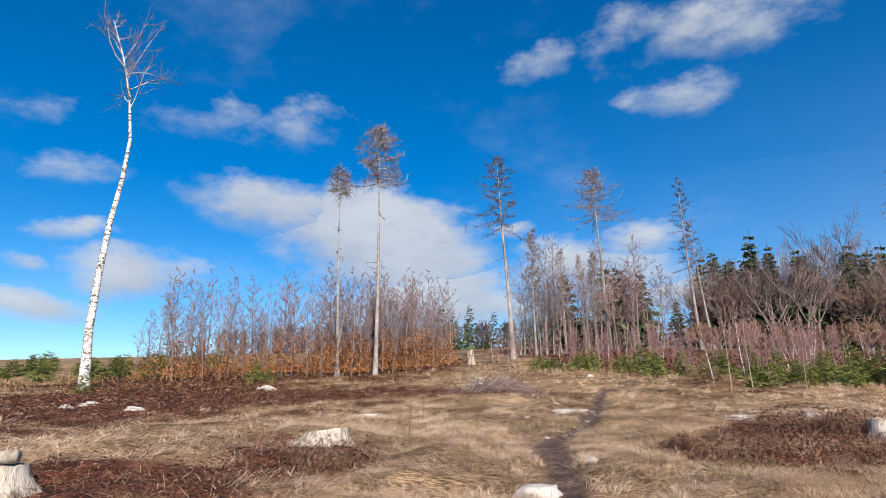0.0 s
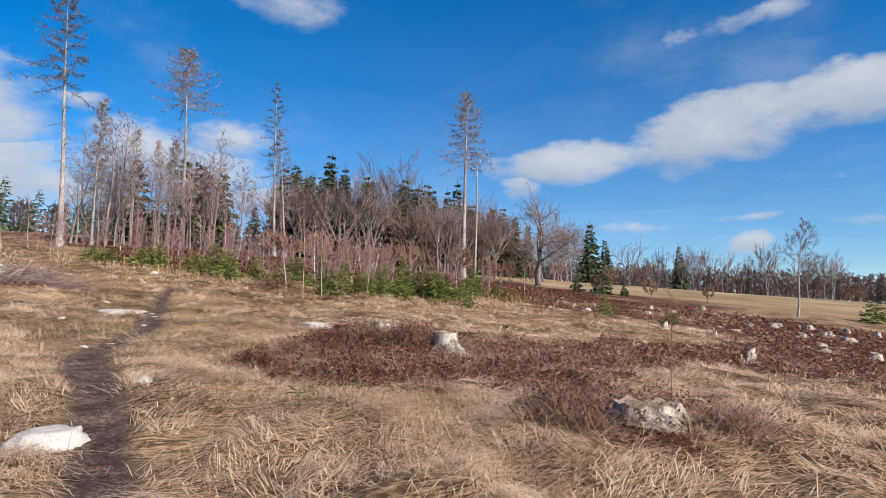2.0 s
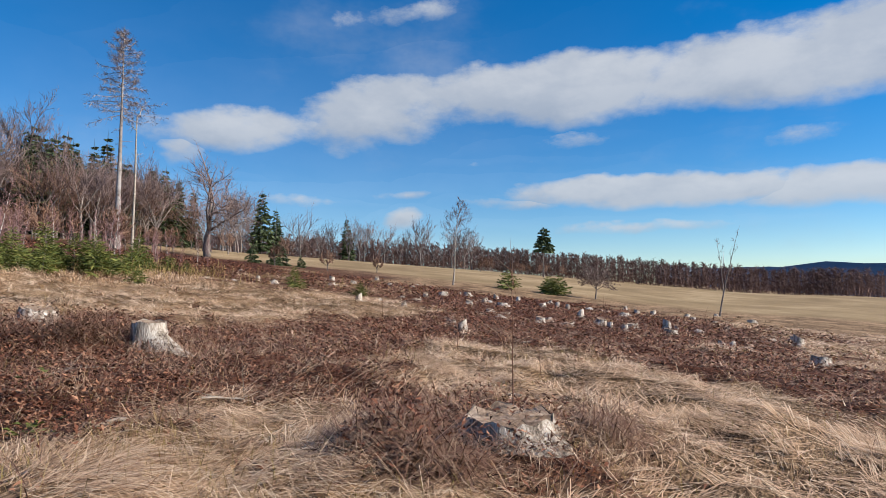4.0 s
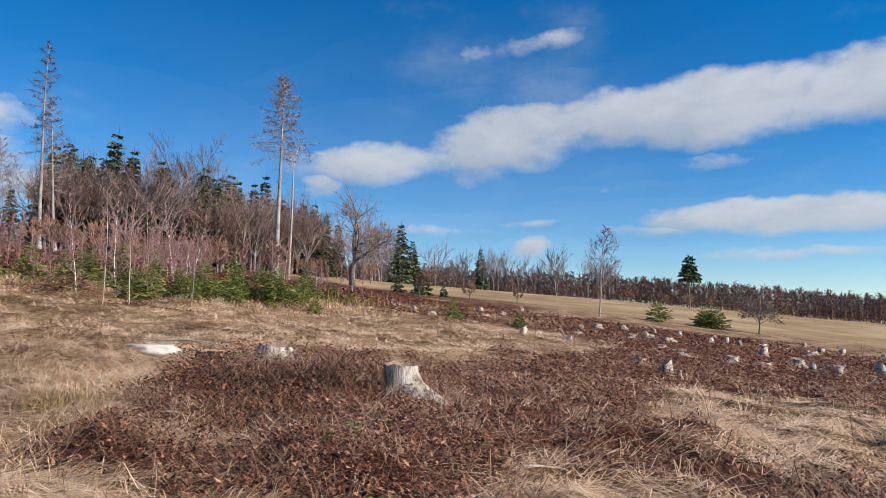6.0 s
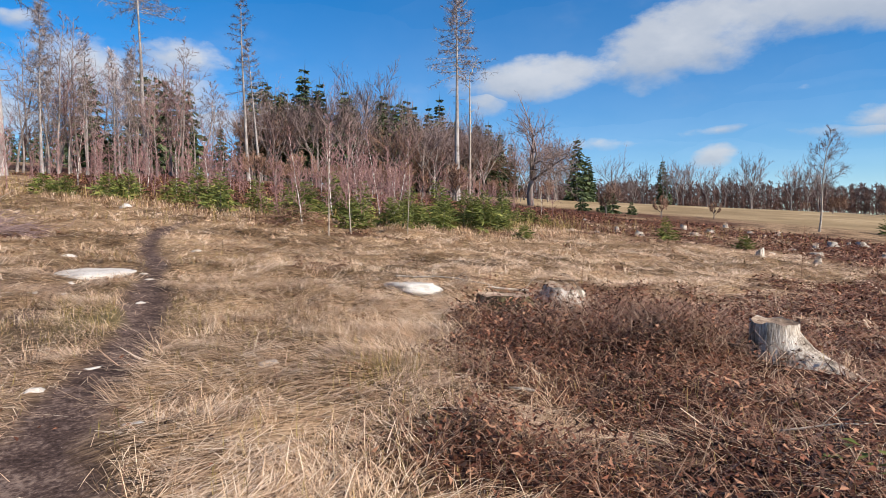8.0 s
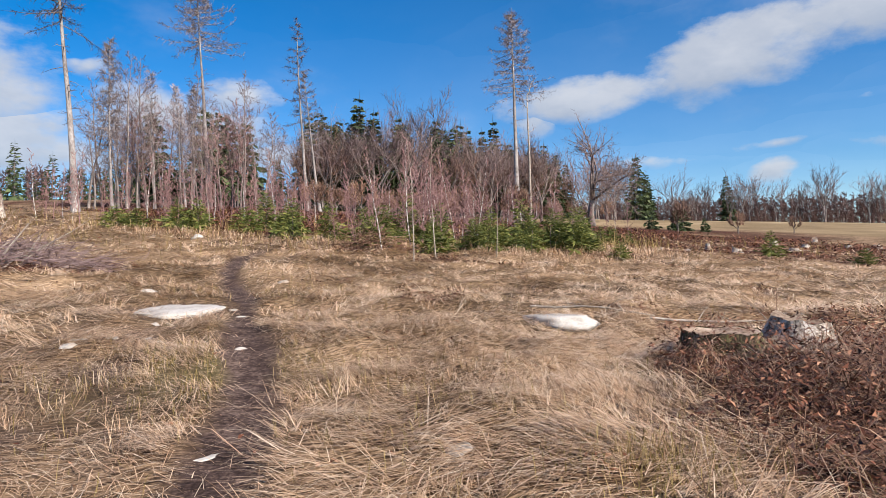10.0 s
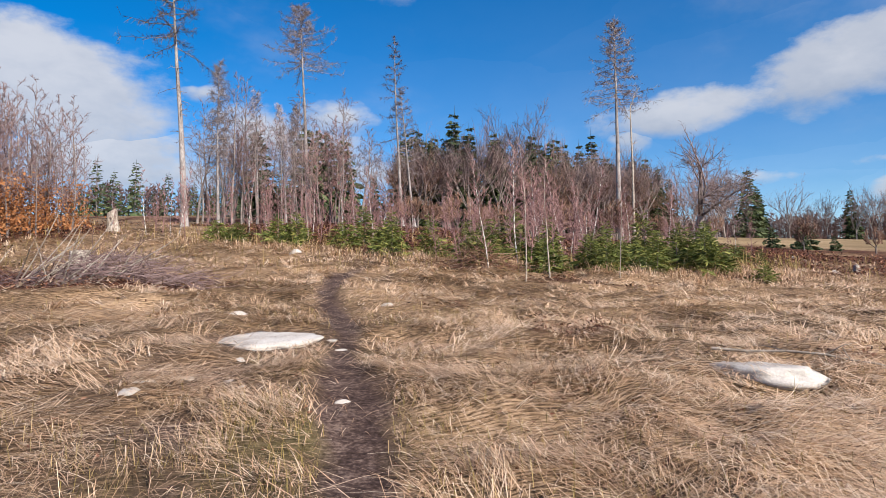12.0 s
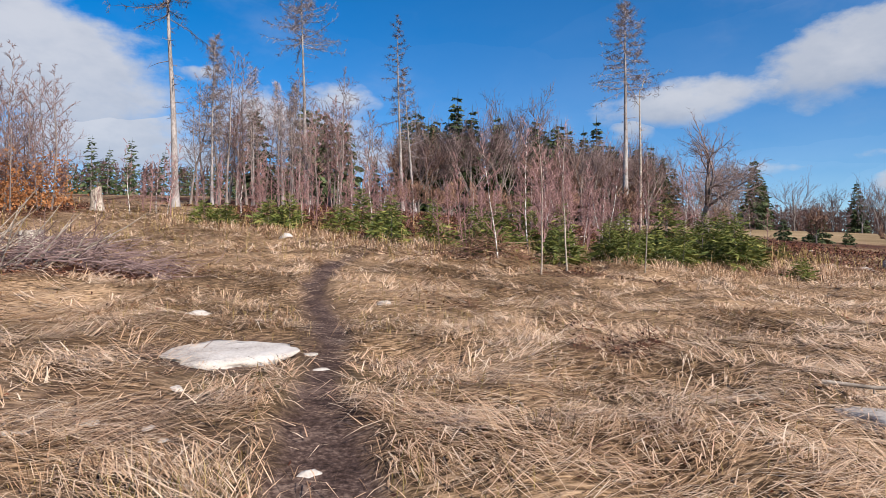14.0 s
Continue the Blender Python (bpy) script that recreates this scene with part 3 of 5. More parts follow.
    a = rng.uniform(0, 6.3, n)
    u = np.stack([np.cos(a), np.sin(a), rng.uniform(-0.8, 0.8, n)], -1) * size[:, None]
    w = np.stack([-np.sin(a), np.cos(a), rng.uniform(-0.8, 0.8, n)], -1) * size[:, None] * 0.42
    c = np.stack([x, y, ground_at(x, y) + high], -1)
    v = np.stack([c - u, c + u * 0.3 + w, c + u - w], 1).reshape(-1, 3)
    tagged(mesh_object("heath_litter", v, [np.arange(n)[:, None] * 3 + np.array([[0, 1, 2]])], BRACKEN), "dead reddish-brown bramble leaves and heather litter", "undergrowth", kind="stuff")
    x, y, r = scatter(rng, 130000, 1.9, 40, lambda x, y: np.clip(heath_mask(x, y) + 0.03, 0, 1) * (1 - soil_mask(x, y)))
    n = len(x)
    rise = 0.05 + 0.4 * rng.random(n) ** 2
    z = ground_at(x, y) + 0.10 * rng.random(n) * heath_mask(x, y)
    length, width, angle = rng.uniform(0.10, 0.42, n), np.maximum(0.0045, 0.0010 * r), rng.uniform(0, 6.3, n)
    a = r < 9
    near = blades(x[a], y[a], length[a], width[a], angle[a], rise[a], (rise * rng.uniform(-0.3, 1.5, n))[a], z[a])
    far = slivers(x[~a], y[~a], length[~a], width[~a] * 1.5, angle[~a], rise[~a], z[~a])
    v, f = join(near, far)
    tagged(mesh_object("bramble_stems", v, f, STEMS), "thin brown bramble stems tangled over the litter", "undergrowth", kind="stuff")


build_cover()


# ---- builders of plants ----
class Mesh:
    """Collects tubes, spikes and leaves for one mesh."""

    def __init__(self):
        self.v, self.q, self.t = [], [], []

    def tube(self, pts, radii, sides=5):
        start = len(self.v)
        last = len(pts) - 1
        for i, (p, r) in enumerate(zip(pts, radii)):
            d = (pts[min(i + 1, last)] - pts[max(i - 1, 0)]).normalized()
            u = d.cross(Vector((0.31, 0.95, 0.07)) if abs(d.y) < 0.9 else Vector((1, 0, 0))).normalized()
            w = d.cross(u)
            if i == last and r <= 0:
                self.v.append(p)
                break
            for s in range(sides):
                a = 2 * math.pi * s / sides
                self.v.append(p + (u * math.cos(a) + w * math.sin(a)) * r)
        for i in range(last):
            a, b = start + i * sides, start + (i + 1) * sides
            for s in range(sides):
                e = (s + 1) % sides
                if i == last - 1 and radii[-1] <= 0:
                    self.t.append((a + s, a + e, b))
                else:
                    self.q.append((a + s, a + e, b + e, b + s))
        if radii[-1] > 0:
            b = start + last * sides
            for s in range(1, sides - 1):
                self.t.append((b, b + s, b + s + 1))

    def spike(self, p, tip, r):
        self.tube([p, tip], [r, 0], 3)

    def sliver(self, p, tip, r):
        w = (tip - p).cross(Vector((0.37, 0.61, 0.70))).normalized() * r
        i = len(self.v)
        self.v += [p + w, p - w, tip]
        self.t.append((i, i + 1, i + 2))

    def leaf(self, c, u, w):
        i = len(self.v)
        self.v += [c - u, c + w, c + u, c - w]
        self.q.append((i, i + 1, i + 2, i + 3))

    def make(self, name, material, parent=None, label="", smooth=False):
        faces = [f for f in (self.q, self.t) if f]
        ob = mesh_object(name, np.array([tuple(p) for p in self.v]), faces, material, smooth)
        ob.parent = parent
        return tagged(ob, label)


def unit(rng, up=0.0):
    v = Vector((rng.gauss(0, 1), rng.gauss(0, 1), rng.gauss(0, 1) + up))
    return v.normalized()


def bend(p, d, length, parts, rng, wobble, lift=0.0):
    """Points of a limb that wavers and lifts or droops on its way."""
    pts, d = [p.copy()], d.normalized()
    for _ in range(parts):
        d = (d + unit(rng) * wobble + Vector((0, 0, lift))).normalized()
        pts.append(pts[-1] + d * (length / parts))
    return pts


def bare_tree(seed, h, r, crown=0.35, spread=0.28, limbs=16, branches=5, twigs=5, upward=0.9, wobble=0.18, fork=0, twig_r=0.011, bark=None, twig=None, name="bare_tree", droop=0.0, pale_limbs=False):
    """A leafless tree: trunk with limbs, and a crown of branches and twigs."""
    rng = random.Random(seed)
    trunk, top, held = Mesh(), Mesh(), []
    base = new(name)
    stems = []
    trunk_pts = bend(Vector((0, 0, -0.15)), Vector((rng.uniform(-.05, .05), rng.uniform(-.05, .05), 1)), h * 1.0, 8, rng, 0.05 + 0.25 * wobble, 0.12)
    trunk.tube(trunk_pts, [r * (1.25 if i == 0 else 1 - 0.115 * i) for i in range(9)], 7)
    stems.append((trunk_pts, r, h))
    for f in range(fork):
        i = rng.randint(1, 2)
        a = rng.uniform(0, 6.3)
        pts = bend(trunk_pts[i], Vector((math.cos(a) * 0.6, math.sin(a) * 0.6, 1)), h * rng.uniform(0.6, 0.8), 6, rng, 0.14, 0.08)
        stem = Mesh()
        stem.tube(pts, [r * 0.6 * (1 - 0.14 * j) for j in range(7)], 6)
        stem.make("stem", bark or BARE_BARK, base, smooth=True)
        stems.append((pts, r * 0.6, h * 0.7))
    for pts, sr, sh in stems:
        n = len(pts) - 1
        for j in range(max(4, limbs // len(stems))):
            s = crown + (1 - crown) * ((j + rng.random()) / max(4, limbs // len(stems)))
            s = min(s, 0.985)
            i = min(int(s * n), n - 1)
            p = pts[i].lerp(pts[i + 1], s * n - i)
            a = j * 2.4 + rng.uniform(-0.5, 0.5)
            d = Vector((math.cos(a), math.sin(a), upward * rng.uniform(0.5, 1.4)))
            u = (s - crown) / (1 - crown)
            length = sh * spread * max(0.28, math.sin(math.pi * (0.27 + 0.72 * u))) * rng.uniform(0.7, 1.25)
            limb_r = max(twig_r * 1.2, sr * (1 - s * 0.8) * 0.36)
            limb = bend(p, d, length, 4, rng, wobble * 0.7, 0.05 - droop)
            if pale_limbs:
                own = Mesh()
                own.tube(limb, [limb_r * 1.3, limb_r, limb_r * 0.75, limb_r * 0.5, 0], 5)
                held.append(own)
            else:
                top.tube(limb, [limb_r, limb_r * 0.8, limb_r * 0.6, limb_r * 0.4, 0], 3)
            for b in range(branches):
                f = 0.25 + 0.75 * (b + rng.random()) / branches
                q = min(int(f * 4), 3)
                bp = limb[q].lerp(limb[q + 1], f * 4 - q)
                bd = ((limb[q + 1] - limb[q]).normalized() * 0.8 + unit(rng, 0.35) * 0.95).normalized()
                bl = length * rng.uniform(0.3, 0.62) * (1.15 - 0.5 * f)
                bt = bend(bp, bd, bl, 2, rng, wobble * 0.6, 0.10 - droop)
                top.tube(bt, [twig_r * 1.1, twig_r * 0.8, 0], 3)
                for _ in range(2 * twigs):
                    g = rng.random()
                    tp = bt[0].lerp(bt[1], g * 2) if g < 0.5 else bt[1].lerp(bt[2], g * 2 - 1)
                    td = (bd + unit(rng, 0.35 - 2.5 * droop) * 0.95).normalized()
                    top.sliver(tp, tp + td * bl * rng.uniform(0.35, 0.9), twig_r * 0.62)
    stem = trunk.make("trunk", bark or BARE_BARK, base, smooth=True)
    for own in held:
        own.make("limb", bark, stem, smooth=True)
    top.make("crown", twig or BARE_TWIG, base, "fine leafless twigs")
    return base


def broad_tree(seed, h, r, first=0.3, levels=4, kids=4, dev=0.75, upward=0.22, twig_r=0.02, bark=None, twig=None, name="bare_tree", wobble=0.16):
    """A broad leafless tree: limbs that fork again and again into a rounded crown of twigs."""
    rng = random.Random(seed)
    trunk, top = Mesh(), Mesh()

    def grow(p, d, length, rad, level):
        pts = bend(p, d, length, 3 if level > 1 else 2, rng, wobble, upward * 0.2)
        last = len(pts) - 1
        if level == 0:
            top.sliver(pts[0], pts[-1], twig_r * 0.75)
            for _ in range(4):
                c = pts[0].lerp(pts[-1], rng.uniform(0.1, 0.9))
                top.sliver(c, c + (d + unit(rng, 0.2) * 0.9).normalized() * length * rng.uniform(0.35, 0.75), twig_r * 0.55)
            return
        (trunk if level >= levels - 1 else top).tube(pts, [rad * (1 - 0.36 * i / last) for i in range(last + 1)], 8 if level == levels else 5 if level == levels - 1 else 3)
        for c in range(kids):
            f = 1.0 if c == 0 else rng.uniform(0.72 if level == levels else 0.35, 1.0)
            i = min(int(f * last), last - 1)
            at = pts[i].lerp(pts[i + 1], f * last - i)
            along = (pts[i + 1] - pts[i]).normalized()
            side = unit(rng)
            side = (side - along * side.dot(along)).normalized()
            way = along + side * (0.3 if c == 0 else dev * rng.uniform(0.7, 1.3)) + Vector((0, 0, upward))
            reach = rng.uniform(0.9, 1.4) if level == levels else rng.uniform(0.66, 0.84) if c == 0 else rng.uniform(0.5, 0.8)
            grow(at, way.normalized(), length * reach, max(twig_r * 0.9, rad * (0.62 if c == 0 else 0.42)), level - 1)
    grow(Vector((0, 0, 0)), Vector((rng.uniform(-0.08, 0.08), rng.uniform(-0.08, 0.08), 1)), h * first, r, levels)
    size = h / max(p.z for p in top.v)
    for m in (trunk, top):
        m.v = [p * size for p in m.v]
    base = new(name)
    trunk.v = [p - Vector((0, 0, 0.15)) if p.z < 0.3 else p for p in trunk.v]
    trunk.make("trunk", bark or BARE_BARK, base, smooth=True)
    top.make("crown", twig or BARE_TWIG, base, "fine leafless twigs")
    return base


def larch(seed, h, r, crown, width, density=1.0, bark=None, twig=None, snag=False, name="larch_tree"):
    """A tall larch left standing: bare pole, uneven winter crown, dead stubs below it."""
    rng = random.Random(seed)
    trunk, top = Mesh(), Mesh()
    base = new(name)
    pts = bend(Vector((0, 0, -0.2)), Vector((0, 0, 1)), h + 0.2, 12, rng, 0.018, 0.05)
    trunk.tube(pts, [r * 1.35] + [r * (1 - 0.081 * i) for i in range(1, 13)], 9)

    def point(s):
        i = min(int(s * 12), 11)
        return pts[i].lerp(pts[i + 1], s * 12 - i)
    n = int(84 * density)
    for j in range(n):
        s = crown + (0.985 - crown) * (j + rng.random()) / n
        a = j * 2.4 + rng.uniform(-0.6, 0.6)
        k = (1 - s) / (1 - crown)
        length = width * (0.06 + 0.94 * k ** 0.7) * rng.uniform(0.4, 1.1)
        limb = bend(point(s), Vector((math.cos(a), math.sin(a), 0.25 - 0.55 * k)), length, 4, rng, 0.2, 0.09)
        top.tube(limb, [0.038, 0.032, 0.025, 0.017, 0], 3)
        for b in range(int(16 * density) + 8):
            f = 0.12 + 0.88 * rng.random()
            q = min(int(f * 4), 3)
            bp = limb[q].lerp(limb[q + 1], f * 4 - q)
            bd = (unit(rng) * 0.8 + (limb[q + 1] - limb[q]).normalized() * 0.8 + Vector((0, 0, -0.25))).normalized()
            bl = rng.uniform(0.25, 0.75) * (0.5 + 0.5 * k)
            bt = bend(bp, bd, bl, 2, rng, 0.25, 0.02)
            top.sliver(bt[0], bt[2], 0.015)
            for _ in range(4):
                tp = bt[0].lerp(bt[2], rng.random())
                top.sliver(tp, tp + (bd + unit(rng)).normalized() * rng.uniform(0.15, 0.55), 0.013)
    stubs = []
    for j in range(16):
        s = rng.uniform(0.25, crown)
        a = rng.uniform(0, 6.3)
        length = rng.uniform(0.2, 1.3) * width * 0.35
        limb = bend(point(s), Vector((math.cos(a), math.sin(a), -0.2)), length, 2, rng, 0.3, 0.0)
        stub = Mesh()
        stub.tube(limb, [0.03, 0.02, 0], 3)
        for _ in range(5):
            tp = limb[0].lerp(limb[2], rng.random())
            stub.sliver(tp, tp + unit(rng) * rng.uniform(0.2, 0.5), 0.013)
        stubs.append(stub)
    stem = trunk.make("trunk", bark or LARCH_BARK, base, smooth=True)
    for stub in stubs:
        stub.make("dead_branch", GREY_TWIG, stem)
    top.make("crown", twig or LARCH_TWIG, base, "reddish-grey winter twigs")
    return base


def spruce(seed, h, width, whorls, per, sprays, young=False, name="spruce_tree", bare=0.06):
    """A spruce: stem and whorls of sagging boughs set with needle sprays."""
    rng = random.Random(seed)
    trunk, top = Mesh(), Mesh()
    base = new(name)
    pts = bend(Vector((0, 0, -0.1)), Vector((0, 0, 1)), h + 0.1, 5, rng, 0.02, 0.05)
    r = h * (0.016 if not young else 0.012)
    trunk.tube(pts, [r, r * 0.85, r * 0.65, r * 0.45, r * 0.25, 0], 6)
    for j in range(whorls):
        s = bare + (0.97 - bare) * (j + 0.5 * rng.random()) / whorls
        z = s * h
        k = 1 - s
        for b in range(per):
            a = 2 * math.pi * (b + rng.random() * 0.7) / per + j
            length = width * (0.10 + 0.9 * k ** 0.85) * rng.uniform(0.65, 1.2)
            d = Vector((math.cos(a), math.sin(a), (0.45 if young else 0.1) - 0.3 * k))
            z = (s + rng.uniform(-0.5, 0.5) * (0.97 - bare) / whorls) * h
            limb = bend(Vector((pts[0].x, pts[0].y, z)), d, length, 3, rng, 0.1, 0.04 if young else -0.02)
            top.sliver(limb[0], limb[3], r * 0.25)
            for q in range(sprays):
                f = 0.12 + 0.88 * (q + rng.random()) / sprays
                i = min(int(f * 3), 2)
                c = limb[i].lerp(limb[i + 1], f * 3 - i)
                along = (limb[i + 1] - limb[i]).normalized()
                side = along.cross(Vector((0, 0, 1))).normalized() * (1 if q % 2 else -1)
                u = (along * 0.7 + side * rng.uniform(0.3, 0.9) + Vector((0, 0, rng.uniform(-0.8, 0.15)))).normalized()
                size = length * rng.uniform(0.18, 0.30) + 0.03 * h * 0.3
                w = u.cross(unit(rng, 0.6)).normalized() * size * (rng.uniform(0.14, 0.24) if young else rng.uniform(0.3, 0.55))
                top.leaf(c + u * size * 0.8, u * size, w)
    top.spike(pts[-1] - Vector((0, 0, 0.06 * h)), pts[-1] + Vector((0, 0, 0.05 * h)), 0.012 * h * 0.3 + 0.004)
    trunk.make("trunk", BARE_BARK, base, smooth=True)
    top.make("crown", YOUNG_SPRUCE if young else SPRUCE, base)
    return base


def stand(ob, x, y, top=None, height=None, sink=0.0, spin=0.0, size=1.0, label="", category="tree", group=""):
    """Sets a thing on the ground; a tree given its top leans towards it."""
    foot = on_ground(x, y, sink)
    m = Matrix.Translation(foot)
    if top is not None:
        m = m @ Vector((0, 0, 1)).rotation_difference(Vector(top) - foot).to_matrix().to_4x4()
    ob.matrix_basis = m @ Matrix.Rotation(spin, 4, "Z") @ Matrix.Scale(size, 4)
    return tagged(ob, label, category, group)


def copy_to(ob, x, y, size, spin, sink=0.0, lean=(0, 0), label=""):
    m = Matrix.Translation(on_ground(x, y, sink)) @ pose(0, 0, 0, lean[0], lean[1], math.degrees(spin))
    c = copy_thing(ob, m)
    c.scale = (size, size, size)
    if label:
        c["label"] = label
    return c


# ---- the tall trees left standing ----
def tall_trees():
    stand(bare_tree(3, 27.0, 0.25, 0.70, 0.13, 15, 6, 5, 1.2, 0.42, 0, 0.016, BIRCH_BARK, BARE_TWIG, "birch_tree", 0.0, True), -23.3, 30.6, (-23.5, 30.5, 29.5),
          label="tall leaning white-barked birch with a sparse broken crown", group="trees left standing")
    rows = (  # foot, top, trunk radius, crown start, crown width
        (-11.3, 36.1, (-11.7, 36.0, 16.5), 0.11, 0.86, 0.9, 0.25, LARCH_TWIG, "thin larch pole with a small broken reddish crown"),
        (-9.3, 37.2, (-9.2, 37.2, 20.0), 0.15, 0.74, 2.3, 0.55, LARCH_TWIG, "tall larch with a dense reddish crown at its top"),
        (-1.7, 57.2, (-2.56, 57.2, 25.6), 0.24, 0.62, 3.6, 0.5, GREY_TWIG, "tall grey larch with thin drooping dead branches"),
        (9.8, 81.7, (8.67, 81.8, 33.1), 0.28, 0.70, 5.4, 0.9, LARCH_TWIG, "tall larch with a wide brown crown"),
        (22.4, 88.0, (20.87, 88.3, 33.5), 0.24, 0.45, 3.0, 0.5, GREY_TWIG, "slender grey larch standing close to its twin"),
        (24.0, 88.0, (22.3, 88.0, 27.0), 0.22, 0.40, 2.8, 0.5, LARCH_TWIG, "slender shorter larch standing close to its twin"),
        (41.0, 68.3, (40.7, 68.5, 30.2), 0.34, 0.60, 4.6, 0.9, LARCH_TWIG, "tall larch with a one-sided reddish crown"),
    )
    for i, (x, y, top, r, crown, width, dense, twig, label) in enumerate(rows):
        h = (Vector(top) - on_ground(x, y)).length
        stand(larch(20 + i, h, r, crown, width, dense, None, twig), x, y, top, label=label, group="trees left standing")
    snag = new("dead_snag")
    rng = random.Random(8)
    m = Mesh()
    pts = bend(Vector((0, 0, -0.2)), Vector((0, 0, 1)), 15.2, 10, rng, 0.02, 0.05)
    m.tube(pts, [0.17 - 0.011 * i for i in range(11)], 8)
    for s, a, l in ((10, 0.3, 3.4), (9, 3.0, 0.6), (7, 1.2, 0.5)):
        limb = bend(pts[s], Vector((math.cos(a), math.sin(a), 0.35)), l, 5, rng, 0.3, 0.12)
        m.tube(limb, [0.07, 0.06, 0.05, 0.04, 0.03, 0], 5)
        for _ in range(6):
            p = limb[2].lerp(limb[5], rng.random())
            m.tube(bend(p, unit(rng, 0.5), rng.uniform(0.4, 1.6), 2, rng, 0.3, 0.1), [0.03, 0.02, 0], 3)
    m.make("trunk", DEAD_WOOD, snag, smooth=True)
    stand(snag, 42.6, 68.0, (42.6, 68.0, 19.9), label="broken bleached dead trunk with a crooked top branch", group="trees left standing")
    # the old tree at the field edge, its slim neighbours, the birch and the pine in the open
    stand(broad_tree(41, 16.6, 0.42, 0.19, 5, 4, 1.2, 0.04, 0.026, name="oak_tree", wobble=0.2), 61.7, 79.2, spin=1.0,
          label="broad leafless oak with a forked trunk at the field edge")
    stand(bare_tree(42, 9.6, 0.10, 0.33, 0.21, 28, 7, 6, 0.8, 0.2, 0, 0.014, DEAD_WOOD, BARE_TWIG, "birch_tree", 0.02), 60.0, 37.4, (60.7, 36.2, 12.0), label="slender leafless birch standing at the edge of the field")
    stand(bare_tree(43, 8.0, 0.07, 0.45, 0.14, 10, 4, 3, 1.4, 0.10, 1, 0.012, name="young_ash_tree"), 58.0, 10.6, (58.6, 8.9, 7.6), label="thin leafless sapling with several upright stems by a stump")
    stand(broad_tree(44, 5.4, 0.07, 0.16, 4, 5, 1.2, 0.08, 0.024, name="bare_bush"), 74.0, 25.8, label="leafless grey bush at the field edge", category="bush")
    stand(spruce(45, 12.8, 3.6, 11, 9, 12, name="pine_tree", bare=0.5), 145.0, 59.0, label="dark round-topped pine above the far wood")
    stand(spruce(46, 13.0, 2.6, 24, 6, 9), 92.0, 100.0, label="dark green spruce standing at the field edge")


tall_trees()


# ---- thickets and woods ----
def on_line(rng, points, s, side):
    """A place beside a line of points, s from 0 to 1 along it."""
    n = len(points) - 1
    i = min(int(s * n), n - 1)
    f = s * n - i
    (ax, ay), (bx, by) = points[i], points[i + 1]
    dx, dy = bx - ax, by - ay
    k = math.hypot(dx, dy)
    return ax + dx * f - dy / k * side, ay + dy * f + dx / k * side


def sow(kinds, places, rng, lo, hi, label="", lean=2.5):
    """Copies of the kinds at the places; the first of each kind is used up too."""
    fresh = list(kinds)
    for x, y in places:
        kind = kinds[rng.randrange(len(kinds))]
        size, spin = rng.uniform(lo, hi), rng.uniform(0, 6.3)
        if kind in fresh:
            fresh.remove(kind)
            stand(kind, x, y, spin=spin, size=size)
        else:
            copy_to(kind, x, y, size, spin, 0, (rng.uniform(-lean, lean), rng.uniform(-lean, lean)))
    for kind in fresh:
        x, y = places[0]
        stand(kind, x + 0.7, y + 0.5, size=lo)


def beech_sapling(seed, h):
    ob = bare_tree(seed, h, 0.040, 0.2, 0.19, 18, 5, 3, 1.1, 0.16, 0, 0.013, BARE_BARK, BEECH_TWIG, "beech_sapling")
    rng = random.Random(seed + 50)
    m = Mesh()
    for _ in range(200):
        a, d = rng.uniform(0, 6.3), abs(rng.gauss(0, 0.5))
        c = Vector((math.cos(a) * d, math.sin(a) * d, 0.25 + rng.random() ** 1.7 * h * 0.36))
        u = unit(rng) * rng.uniform(0.05, 0.095)
        m.leaf(c, u, u.cross(unit(rng)).normalized() * u.length * 0.55)
    m.make("leaves", BEECH_LEAF, ob, "orange-brown dead leaves still on the lower twigs")
    return tagged(ob, "leafless young beech with dead orange-brown leaves low down", "tree", "beech thicket")


def thicket():
    rng = random.Random(12)
    kinds = [beech_sapling(100 + i, h) for i, h in enumerate((6.2, 5.6, 5.0, 6.6))]
    front = ((-24, 34.5), (-17, 34.6), (-11, 35.8), (-7.4, 38.6), (-5.9, 43.5), (-5.7, 50))
    places = []
    for j in range(130):
        s = (j + rng.random()) / 130
        places.append(on_line(rng, front, s, rng.random() ** 1.2 * 5.5))
    sow(kinds, places, rng, 0.72, 1.12)


